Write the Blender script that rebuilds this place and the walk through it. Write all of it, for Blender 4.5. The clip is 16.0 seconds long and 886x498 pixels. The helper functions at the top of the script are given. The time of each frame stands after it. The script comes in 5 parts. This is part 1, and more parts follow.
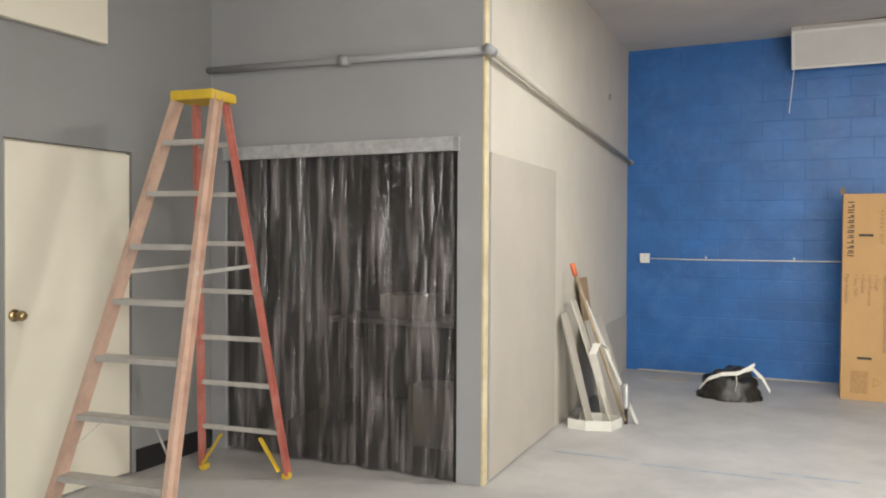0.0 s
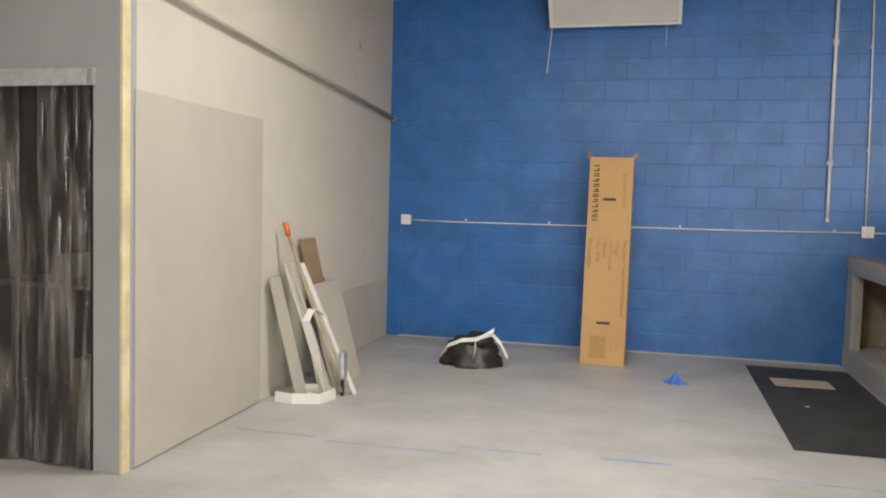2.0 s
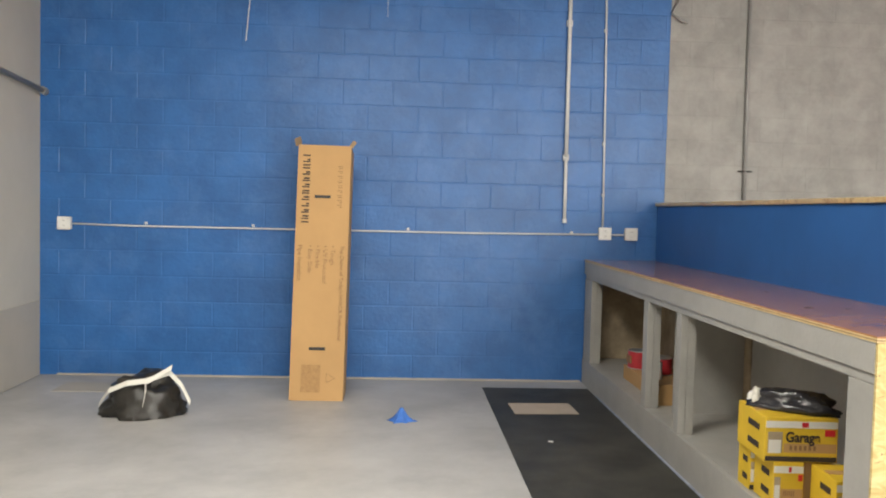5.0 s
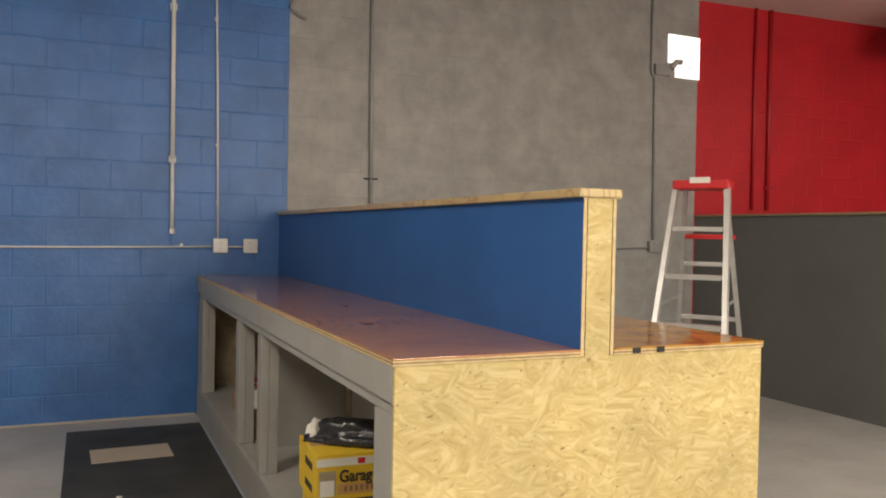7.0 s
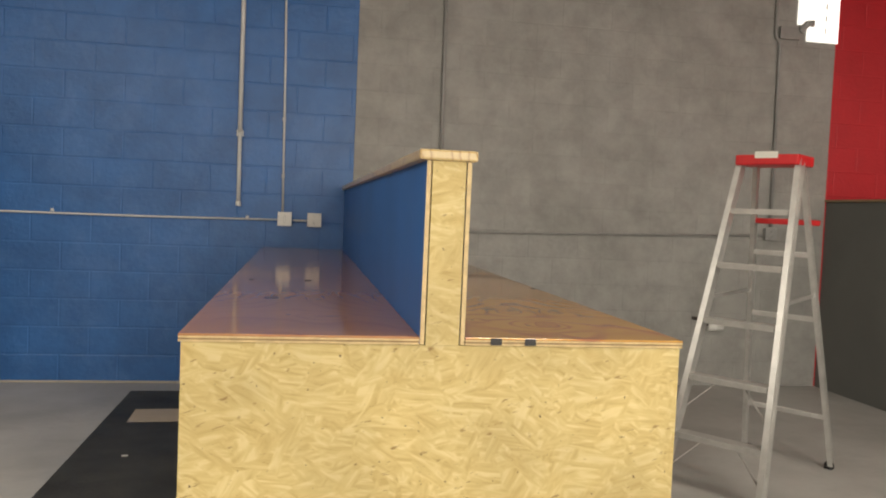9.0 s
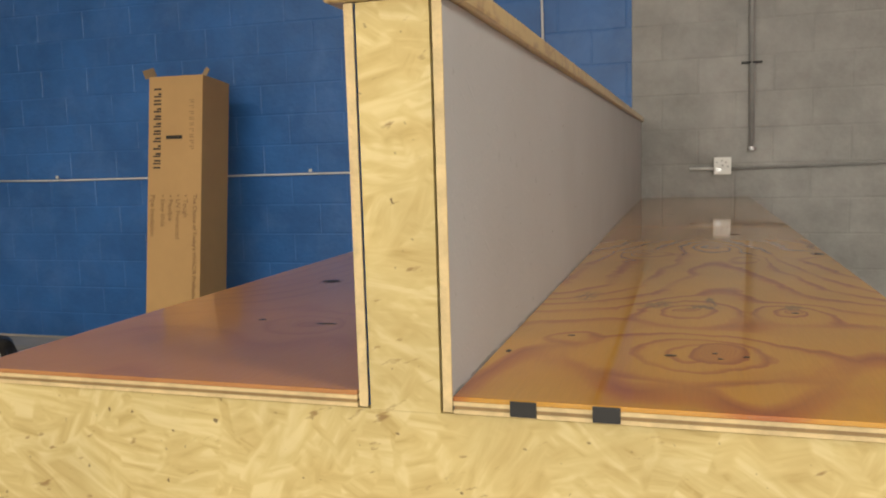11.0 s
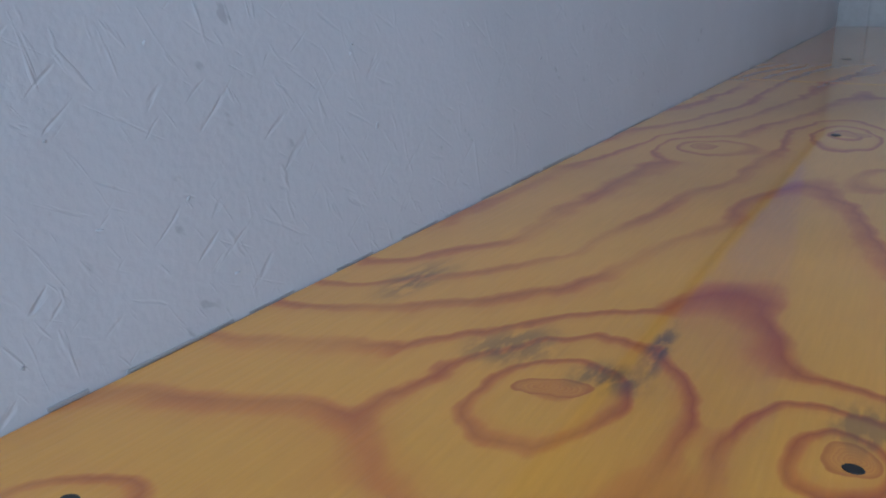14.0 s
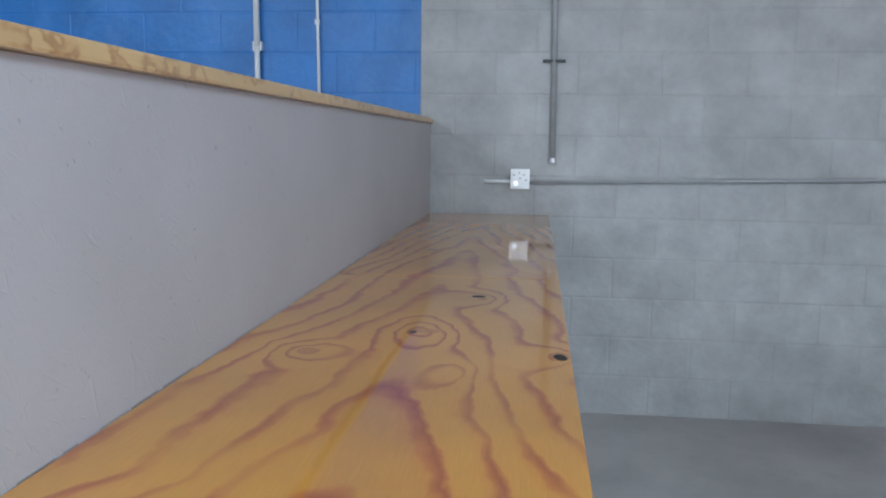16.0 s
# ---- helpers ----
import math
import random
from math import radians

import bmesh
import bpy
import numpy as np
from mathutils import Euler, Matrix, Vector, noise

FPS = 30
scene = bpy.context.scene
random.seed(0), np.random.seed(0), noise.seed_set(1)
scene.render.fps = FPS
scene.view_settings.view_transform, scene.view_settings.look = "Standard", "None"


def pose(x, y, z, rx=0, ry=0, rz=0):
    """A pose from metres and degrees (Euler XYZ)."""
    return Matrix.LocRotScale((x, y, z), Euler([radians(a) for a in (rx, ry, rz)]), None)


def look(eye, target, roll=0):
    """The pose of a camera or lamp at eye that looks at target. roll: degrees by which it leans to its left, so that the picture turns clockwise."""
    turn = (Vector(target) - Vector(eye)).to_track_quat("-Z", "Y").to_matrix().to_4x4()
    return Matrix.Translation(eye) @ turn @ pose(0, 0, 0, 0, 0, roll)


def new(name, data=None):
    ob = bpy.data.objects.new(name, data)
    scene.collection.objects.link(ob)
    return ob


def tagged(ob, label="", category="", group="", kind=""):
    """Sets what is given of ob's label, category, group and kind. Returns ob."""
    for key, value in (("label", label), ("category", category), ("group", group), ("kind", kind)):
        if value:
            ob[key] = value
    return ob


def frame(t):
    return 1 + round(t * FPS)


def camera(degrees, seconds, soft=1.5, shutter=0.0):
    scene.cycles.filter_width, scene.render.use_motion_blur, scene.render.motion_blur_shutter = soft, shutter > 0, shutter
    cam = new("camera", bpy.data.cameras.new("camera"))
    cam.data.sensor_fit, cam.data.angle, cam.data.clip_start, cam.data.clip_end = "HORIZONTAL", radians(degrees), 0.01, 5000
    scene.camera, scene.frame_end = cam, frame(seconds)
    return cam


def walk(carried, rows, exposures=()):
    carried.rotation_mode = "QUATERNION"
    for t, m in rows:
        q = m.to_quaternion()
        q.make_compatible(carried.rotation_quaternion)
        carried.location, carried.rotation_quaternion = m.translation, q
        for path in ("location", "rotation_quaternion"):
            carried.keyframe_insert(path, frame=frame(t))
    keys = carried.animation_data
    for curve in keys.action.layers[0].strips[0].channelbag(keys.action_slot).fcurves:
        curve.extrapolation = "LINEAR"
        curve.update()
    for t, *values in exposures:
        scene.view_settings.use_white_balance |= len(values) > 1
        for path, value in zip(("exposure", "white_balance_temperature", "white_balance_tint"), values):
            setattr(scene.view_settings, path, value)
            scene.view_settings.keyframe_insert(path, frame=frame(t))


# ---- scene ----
cam = camera(58.1, 16.0, soft=2.0)
PATH = [
    (0, (0.539, 0.329, 1.45), (-0.306, 2.141, 1.418), 0.3),
    (0.5, (0.717, 0.524, 1.483), (-0.111, 2.345, 1.466), 0.9),
    (1, (0.938, 0.722, 1.443), (0.133, 2.553, 1.421), 1.0),
    (1.5, (1.08, 0.991, 1.467), (0.408, 2.875, 1.436), 1.1),
    (2, (1.355, 1.181, 1.421), (0.847, 3.112, 1.302), 1.5),
    (2.5, (1.396, 1.4, 1.387), (1.101, 3.373, 1.236), 2.2),
    (3, (1.4, 1.641, 1.409), (1.284, 3.633, 1.273), 2.3),
    (5.5, (1.671, 2.829, 1.388), (1.826, 4.822, 1.305), 2.3),
    (6, (1.847, 3.023, 1.399), (2.152, 4.999, 1.35), 2.4),
    (6.2, (1.924, 3.079, 1.395), (2.363, 5.029, 1.37), 1.4),
    (6.3, (1.962, 3.096, 1.393), (2.47, 5.031, 1.364), 1.6),
    (6.5, (2.056, 3.122, 1.377), (2.68, 5.022, 1.355), 1.4),
    (7, (2.32, 3.079, 1.364), (3.137, 4.904, 1.325), 1.1),
    (7.5, (2.573, 3.017, 1.359), (3.443, 4.817, 1.294), 1.5),
    (8, (2.895, 2.995, 1.355), (3.725, 4.813, 1.292), 2.2),
    (8.5, (3.165, 2.95, 1.351), (3.821, 4.837, 1.276), 2.2),
    (9, (3.354, 3.055, 1.35), (3.703, 5.022, 1.256), 2.5),
    (9.2, (3.421, 3.151, 1.357), (3.669, 5.133, 1.253), 2.6),
    (11.3, (4.117, 4.359, 1.298), (3.466, 6.226, 0.996), -1.1),
    (11.5, (4.155, 4.46, 1.308), (3.494, 6.301, 0.891), -0.3),
    (12, (4.166, 4.744, 1.285), (3.503, 6.543, 0.716), 0.3),
    (12.5, (4.199, 4.961, 1.24), (3.37, 6.622, 0.497), -1.0),
    (13, (4.216, 5.084, 1.211), (3.061, 6.44, 0.3), -4.6),
    (13.5, (4.196, 5.121, 1.211), (3.04, 6.46, 0.278), -4.0),
    (14, (4.219, 5.202, 1.278), (3.209, 6.801, 0.629), -1.5),
    (14.5, (4.225, 5.231, 1.326), (3.478, 7.015, 0.814), 1.0),
    (15, (4.221, 5.207, 1.365), (3.786, 7.118, 0.966), 1.5),
    (15.5, (4.236, 5.15, 1.379), (3.958, 7.103, 1.054), 1.3),
    (16, (4.312, 5.082, 1.393), (4.085, 7.051, 1.124), 0.7),
]
EXPOSURES = [(0, 0.15, 6350, 8), (1.2, 0.15, 6450, 8), (2.5, -0.05, 6600, 8), (3.2, 0.1, 6650, 8), (5.5, 0.4, 6600, 7), (6, 0.4, 6700, 7), (6.5, 0.05, 6900, 8), (7, -0.3, 7300, 11), (9, -0.42, 7200, 9), (12, -0.36, 7050, 8), (12.6, -0.25, 7000, 8), (13.4, -0.35, 6000, 1), (14, -0.25, 4450, 4), (14.4, -0.2, 4200, 6), (15, -0.08, 4400, 2), (16, 0.14, 4950, 4)]
walk(cam, [(t, look(eye, target, roll)) for t, eye, target, roll in PATH], EXPOSURES)

# ---- world, sun and window light ----
world = bpy.data.worlds.new("sky")
scene.world = world
world.use_nodes = True
wn = world.node_tree.nodes
sky = wn.new("ShaderNodeTexSky")
sky.sky_type, sky.sun_disc = "NISHITA", False
sky.sun_elevation, sky.sun_rotation = radians(4.5), radians(124)
wn["Background"].inputs[1].default_value = 0.1
world.node_tree.links.new(sky.outputs[0], wn["Background"].inputs[0])

sun = new("sun", bpy.data.lights.new("sun", "SUN"))
sun.data.energy, sun.data.angle, sun.data.color = 5.0, radians(0.5), (1.0, 0.95, 0.86)
sun.matrix_world = look((13.2, 5.4, 3.52), (7.545, 9.14, 3.09))


def window_lamp(name, x0, x1, z0, z1, y, watts, color):
    lamp = new(name, bpy.data.lights.new(name, "AREA"))
    lamp.data.shape, lamp.data.size, lamp.data.size_y = "RECTANGLE", x1 - x0, z1 - z0
    lamp.data.energy, lamp.data.color = watts, color
    lamp.matrix_world = look(((x0 + x1) / 2, y, (z0 + z1) / 2), ((x0 + x1) / 2, y + 1, (z0 + z1) / 2))
    return lamp


window_lamp("storefront_light", 2.2, 8.8, 0.3, 3.0, -2.9, 520, (1.0, 0.97, 0.93))
# unseen ceiling fluorescents over and behind the walk, added as fill; last brightens red wall
FILL_TUBES = ((0.9, 5.2), (0.9, 1.2), (6.0, 4.2), (5.6, -0.6), (10.6, 4.6))
for tx, ty in FILL_TUBES:
    tube = new("fill_tube_light", bpy.data.lights.new("fill_tube_light", "AREA"))
    tube.data.shape, tube.data.size, tube.data.size_y = "RECTANGLE", 1.16, 0.5
    tube.data.energy, tube.data.color = 95, (1.0, 0.96, 0.89)
    tube.matrix_world = pose(tx, ty, 3.40)

# ---- materials ----


def material(name, base, rough=0.6, metal=0.0, vary=0.0, scale=3.0, bump=0.0, bump_scale=60.0, dark=None, dirt=0.0,
             dirt_scale=1.2, dirt_color=(0.2, 0.18, 0.15), spec=0.5, per_object=0.0):
    """A surface with broad tone variation, fine grain relief and patches of dirt."""
    m = bpy.data.materials.new(name)
    m.use_nodes = True
    t = m.node_tree
    n, l = t.nodes, t.links
    b = n["Principled BSDF"]
    b.inputs["Roughness"].default_value, b.inputs["Metallic"].default_value = rough, metal
    b.inputs["Specular IOR Level"].default_value = spec
    co = n.new("ShaderNodeNewGeometry").outputs["Position"]
    rgb = n.new("ShaderNodeRGB")
    rgb.outputs[0].default_value = (*base, 1)
    out = rgb.outputs[0]
    if vary:
        no = n.new("ShaderNodeTexNoise")
        no.inputs["Scale"].default_value, no.inputs["Detail"].default_value = scale, 6
        no.inputs["Roughness"].default_value = 0.65
        l.new(co, no.inputs["Vector"])
        r = n.new("ShaderNodeMapRange")
        r.inputs[1].default_value, r.inputs[2].default_value = 0.3, 0.7
        r.inputs[3].default_value, r.inputs[4].default_value = 1 - vary, 1 + vary
        l.new(no.outputs[0], r.inputs[0])
        mu = n.new("ShaderNodeMix")
        mu.data_type, mu.blend_type = "RGBA", "MULTIPLY"
        mu.inputs[0].default_value = 1
        l.new(out, mu.inputs[6])
        l.new(r.outputs[0], mu.inputs[7])
        out = mu.outputs[2]
    if per_object:
        oi = n.new("ShaderNodeObjectInfo")
        r = n.new("ShaderNodeMapRange")
        r.inputs[3].default_value, r.inputs[4].default_value = 1 - per_object, 1 + per_object
        l.new(oi.outputs["Random"], r.inputs[0])
        mu = n.new("ShaderNodeMix")
        mu.data_type, mu.blend_type = "RGBA", "MULTIPLY"
        mu.inputs[0].default_value = 1
        l.new(out, mu.inputs[6])
        l.new(r.outputs[0], mu.inputs[7])
        out = mu.outputs[2]
    if dirt:
        no = n.new("ShaderNodeTexNoise")
        no.inputs["Scale"].default_value, no.inputs["Detail"].default_value = dirt_scale, 8
        no.inputs["Roughness"].default_value, no.inputs["Distortion"].default_value = 0.7, 0.4
        l.new(co, no.inputs["Vector"])
        r = n.new("ShaderNodeMapRange")
        r.inputs[1].default_value, r.inputs[2].default_value = 0.5, 0.75
        r.inputs[3].default_value, r.inputs[4].default_value = 0, dirt
        l.new(no.outputs[0], r.inputs[0])
        mx = n.new("ShaderNodeMix")
        mx.data_type = "RGBA"
        l.new(r.outputs[0], mx.inputs[0])
        l.new(out, mx.inputs[6])
        mx.inputs[7].default_value = (*dirt_color, 1)
        out = mx.outputs[2]
    l.new(out, b.inputs["Base Color"])
    if bump:
        no = n.new("ShaderNodeTexNoise")
        no.inputs["Scale"].default_value, no.inputs["Detail"].default_value = bump_scale, 5
        l.new(co, no.inputs["Vector"])
        bu = n.new("ShaderNodeBump")
        bu.inputs["Strength"].default_value, bu.inputs["Distance"].default_value = bump, 0.01
        l.new(no.outputs[0], bu.inputs["Height"])
        l.new(bu.outputs[0], b.inputs["Normal"])
    return m


def math_node(n, l, op, a, b=None, c=None):
    m = n.new("ShaderNodeMath")
    m.operation = op
    for i, v in enumerate((a, b, c)):
        if v is None:
            continue
        if isinstance(v, (int, float)):
            m.inputs[i].default_value = v
        else:
            l.new(v, m.inputs[i])
    return m.outputs[0]


def noise_node(n, l, co, scale, detail, stretch=(1, 1, 1), turn=(0, 0, 0), shift=(0, 0, 0), distortion=0.0):
    """A noise texture on turned, then stretched coordinates."""
    rot = n.new("ShaderNodeMapping")
    rot.inputs["Rotation"].default_value, rot.inputs["Location"].default_value = turn, shift
    l.new(co, rot.inputs["Vector"])
    mp = n.new("ShaderNodeMapping")
    mp.inputs["Scale"].default_value = stretch
    l.new(rot.outputs[0], mp.inputs["Vector"])
    no = n.new("ShaderNodeTexNoise")
    no.inputs["Scale"].default_value, no.inputs["Detail"].default_value = scale, detail
    no.inputs["Distortion"].default_value = distortion
    l.new(mp.outputs[0], no.inputs["Vector"])
    return no.outputs


def remap(n, l, value, a, b, c=0.0, d=1.0, smooth=False):
    r = n.new("ShaderNodeMapRange")
    if smooth:
        r.interpolation_type = "SMOOTHSTEP"
    for i, v in enumerate((a, b, c, d)):
        r.inputs[i + 1].default_value = v
    l.new(value, r.inputs[0])
    return r.outputs[0]


def blend(n, l, fac, a, b, mode="MIX"):
    mx = n.new("ShaderNodeMix")
    mx.data_type, mx.blend_type = "RGBA", mode
    for i, v in ((0, fac), (6, a), (7, b)):
        if isinstance(v, (int, float)):
            mx.inputs[i].default_value = v
        elif isinstance(v, tuple):
            mx.inputs[i].default_value = (*v, 1)
        else:
            l.new(v, mx.inputs[i])
    return mx.outputs[2]


def plywood(name, light, mid, dark, knots, hearts=(), smears=(), rough=0.12, seed=0.0, axis=4.09, start=5.31, lines=15.0, rise=2.4, wander=3.6, contrast=1.0):
    """Varnished rotary-cut veneer: growth lines are the level lines of a field that climbs away from the
    sheet's axis in long arches and dips in rings round each knot; hearts are the knots' own oval faces."""
    m = bpy.data.materials.new(name)
    m.use_nodes = True
    t = m.node_tree
    n, l = t.nodes, t.links
    b = n["Principled BSDF"]

    def mth(op, a, c=None, d=None):
        return math_node(n, l, op, a, c, d)
    co = n.new("ShaderNodeTexCoord").outputs["Object"]
    warp = noise_node(n, l, co, 7.0, 2.0, shift=(seed, 0, 0))["Color"]
    fine = noise_node(n, l, co, 46.0, 2.0, stretch=(1, 0.55, 1))["Color"]
    moved = n.new("ShaderNodeVectorMath")
    moved.operation = "MULTIPLY_ADD"
    moved.inputs[1].default_value = (0.05, 0.07, 0)
    l.new(warp, moved.inputs[0])
    l.new(co, moved.inputs[2])
    moved2 = n.new("ShaderNodeVectorMath")
    moved2.operation = "MULTIPLY_ADD"
    moved2.inputs[1].default_value = (0.014, 0.018, 0)
    l.new(fine, moved2.inputs[0])
    l.new(moved.outputs[0], moved2.inputs[2])
    sep = n.new("ShaderNodeSeparateXYZ")
    l.new(moved2.outputs[0], sep.inputs[0])
    # the warps' mean shift is taken off again
    x, y = mth("SUBTRACT", sep.outputs[0], 0.032), mth("SUBTRACT", sep.outputs[1], 0.044)
    off = mth("SUBTRACT", x, axis)
    off = mth("SQRT", mth("MULTIPLY_ADD", off, off, 0.0012))
    away = remap(n, l, y, start + 0.12, start + 0.62, 0.06, 1.0, True)
    field = mth("MULTIPLY", mth("MULTIPLY", off, lines), away)
    field = mth("ADD", field, mth("MULTIPLY", mth("SUBTRACT", y, start), rise))
    broad = noise_node(n, l, co, 3.2, 1.5, stretch=(1, 0.36, 1), shift=(seed, seed * 0.7, 0))[0]
    field = mth("MULTIPLY_ADD", broad, wander, field)
    for kx, ky, rx, ry, rings in knots:
        dx, dy = mth("MULTIPLY", mth("SUBTRACT", x, kx), 1 / rx), mth("MULTIPLY", mth("SUBTRACT", y, ky), 1 / ry)
        d = mth("SQRT", mth("ADD", mth("MULTIPLY", dx, dx), mth("MULTIPLY", dy, dy)))
        dip = remap(n, l, d, 0.0, 1.25, 1.0, 0.0, False)
        field = mth("MULTIPLY_ADD", mth("POWER", dip, 1.35), -rings, field)
    saw = mth("FRACT", mth("ADD", field, 20.0))
    ramp = n.new("ShaderNodeValToRGB")
    e = ramp.color_ramp.elements
    e[0].position, e[0].color = 0.0, (*light, 1)
    e[1].position, e[1].color = 1.0, (*light, 1)
    for pos, c in ((0.45, light), (0.64, tuple(0.75 * p + 0.25 * q for p, q in zip(light, mid))), (0.74, mid), (0.86, dark), (0.93, mid)):
        e.new(pos).color = (*c, 1)
    l.new(saw, ramp.inputs[0])
    # some lines are strong, some fade out
    fade = remap(n, l, noise_node(n, l, co, 5.0, 2.0, shift=(seed, 3, 0))[0], 0.3, 0.58, 0.35 * contrast, contrast, True)
    out = blend(n, l, fade, light, ramp.outputs[0])
    grain = noise_node(n, l, co, 1.0, 4.0, stretch=(260, 16, 1))[0]
    cloud = noise_node(n, l, co, 3.0, 3.0)[0]
    tone = mth("ADD", mth("MULTIPLY", grain, 0.22), mth("MULTIPLY_ADD", cloud, 0.5, 0.66))
    out = blend(n, l, 1.0, out, tone, "MULTIPLY")
    # rust-coloured stain clouds
    stain = remap(n, l, noise_node(n, l, co, 4.4, 4.0, shift=(seed + 5, 0, 0), distortion=0.6)[0], 0.58, 0.78, 0.0, 0.5, True)
    out = blend(n, l, stain, out, mid)
    for hx, hy, rx, ry, turn, strength in hearts:
        ca, sa = math.cos(turn), math.sin(turn)
        ax, ay = mth("SUBTRACT", x, hx), mth("SUBTRACT", y, hy)
        u = mth("MULTIPLY", mth("ADD", mth("MULTIPLY", ax, ca), mth("MULTIPLY", ay, sa)), 1 / rx)
        v = mth("MULTIPLY", mth("SUBTRACT", mth("MULTIPLY", ay, ca), mth("MULTIPLY", ax, sa)), 1 / ry)
        d = mth("SQRT", mth("ADD", mth("MULTIPLY", u, u), mth("MULTIPLY", v, v)))
        ring = remap(n, l, mth("FRACT", mth("MULTIPLY_ADD", d, 7.0, mth("MULTIPLY", cloud, 3.0))), 0.2, 1.0, 0.0, 0.45, True)
        rim = mth("MULTIPLY", remap(n, l, d, 0.72, 0.95, 0.0, 1.0, True), 0.85)
        face = blend(n, l, mth("MAXIMUM", ring, rim), tuple(0.4 * p + 0.6 * q for p, q in zip(light, mid)), dark)
        out = blend(n, l, mth("MULTIPLY", remap(n, l, d, 0.97, 1.06, 1.0, 0.0, True), strength), out, face)
    for sx, sy, rx, ry, strength in smears:
        u, v = mth("MULTIPLY", mth("SUBTRACT", x, sx), 1 / rx), mth("MULTIPLY", mth("SUBTRACT", y, sy), 1 / ry)
        d = mth("SQRT", mth("ADD", mth("MULTIPLY", u, u), mth("MULTIPLY", v, v)))
        streak = remap(n, l, noise_node(n, l, co, 1.0, 3.0, stretch=(110, 34, 1))[0], 0.36, 0.54)
        out = blend(n, l, mth("MULTIPLY", mth("MULTIPLY", remap(n, l, d, 0.2, 1.0, 1.0, 0.0, True), streak), strength), out, (0.09, 0.055, 0.03))
    l.new(out, b.inputs["Base Color"])
    b.inputs["Roughness"].default_value = 0.45
    b.inputs["Coat Weight"].default_value, b.inputs["Coat Roughness"].default_value = 1.0, rough
    bu = n.new("ShaderNodeBump")
    bu.inputs["Strength"].default_value, bu.inputs["Distance"].default_value = 0.08, 0.01
    l.new(grain, bu.inputs["Height"])
    l.new(bu.outputs[0], b.inputs["Normal"])
    return m


def strand_board(name):
    """Pressed wood strands: soft streaks in several directions, dark slivers and gaps between them."""
    m = bpy.data.materials.new(name)
    m.use_nodes = True
    t = m.node_tree
    n, l = t.nodes, t.links
    b = n["Principled BSDF"]
    co = n.new("ShaderNodeTexCoord").outputs["Object"]
    layers = [noise_node(n, l, co, 1.0, 5.0, stretch=(sx, 12, sz), turn=(0, angle, 0), shift=(i * 3.1, 0, i * 1.7), distortion=0.9)[0]
              for i, (angle, sx, sz) in enumerate(((0.25, 9, 44), (-0.6, 11, 52), (1.1, 10, 40), (-0.1, 8, 60)))]
    pick = noise_node(n, l, co, 9.0, 2.0, distortion=1.2)["Color"]
    sp = n.new("ShaderNodeSeparateColor")
    l.new(pick, sp.inputs[0])
    tone = blend(n, l, remap(n, l, sp.outputs[0], 0.47, 0.53), layers[0], layers[1])
    tone = blend(n, l, remap(n, l, sp.outputs[1], 0.53, 0.58), tone, layers[2])
    tone = blend(n, l, remap(n, l, sp.outputs[2], 0.52, 0.57), tone, layers[3])
    ramp = n.new("ShaderNodeValToRGB")
    e = ramp.color_ramp.elements
    e[0].position, e[0].color = 0.26, (0.48, 0.345, 0.125, 1)
    e[1].position, e[1].color = 0.74, (0.72, 0.59, 0.30, 1)
    e.new(0.40).color = (0.57, 0.43, 0.175, 1)
    e.new(0.52).color = (0.63, 0.495, 0.215, 1)
    e.new(0.62).color = (0.69, 0.56, 0.27, 1)
    l.new(tone, ramp.inputs[0])
    cloud = remap(n, l, noise_node(n, l, co, 4.0, 3.0)[0], 0.3, 0.7, 0.86, 1.1)
    out = blend(n, l, 1.0, ramp.outputs[0], cloud, "MULTIPLY")
    gap = remap(n, l, noise_node(n, l, co, 1.0, 4.0, stretch=(24, 24, 70), turn=(0, 0.35, 0))[0], 0.665, 0.74, 0.0, 0.8)
    out = blend(n, l, gap, out, (0.26, 0.15, 0.05))
    speck = remap(n, l, noise_node(n, l, co, 75.0, 1.0)[0], 0.75, 0.80, 0.0, 0.85)
    out = blend(n, l, speck, out, (0.12, 0.07, 0.03))
    l.new(out, b.inputs["Base Color"])
    b.inputs["Roughness"].default_value = 0.62
    bu = n.new("ShaderNodeBump")
    bu.inputs["Strength"].default_value, bu.inputs["Distance"].default_value = 0.16, 0.004
    l.new(tone, bu.inputs["Height"])
    l.new(bu.outputs[0], b.inputs["Normal"])
    return m


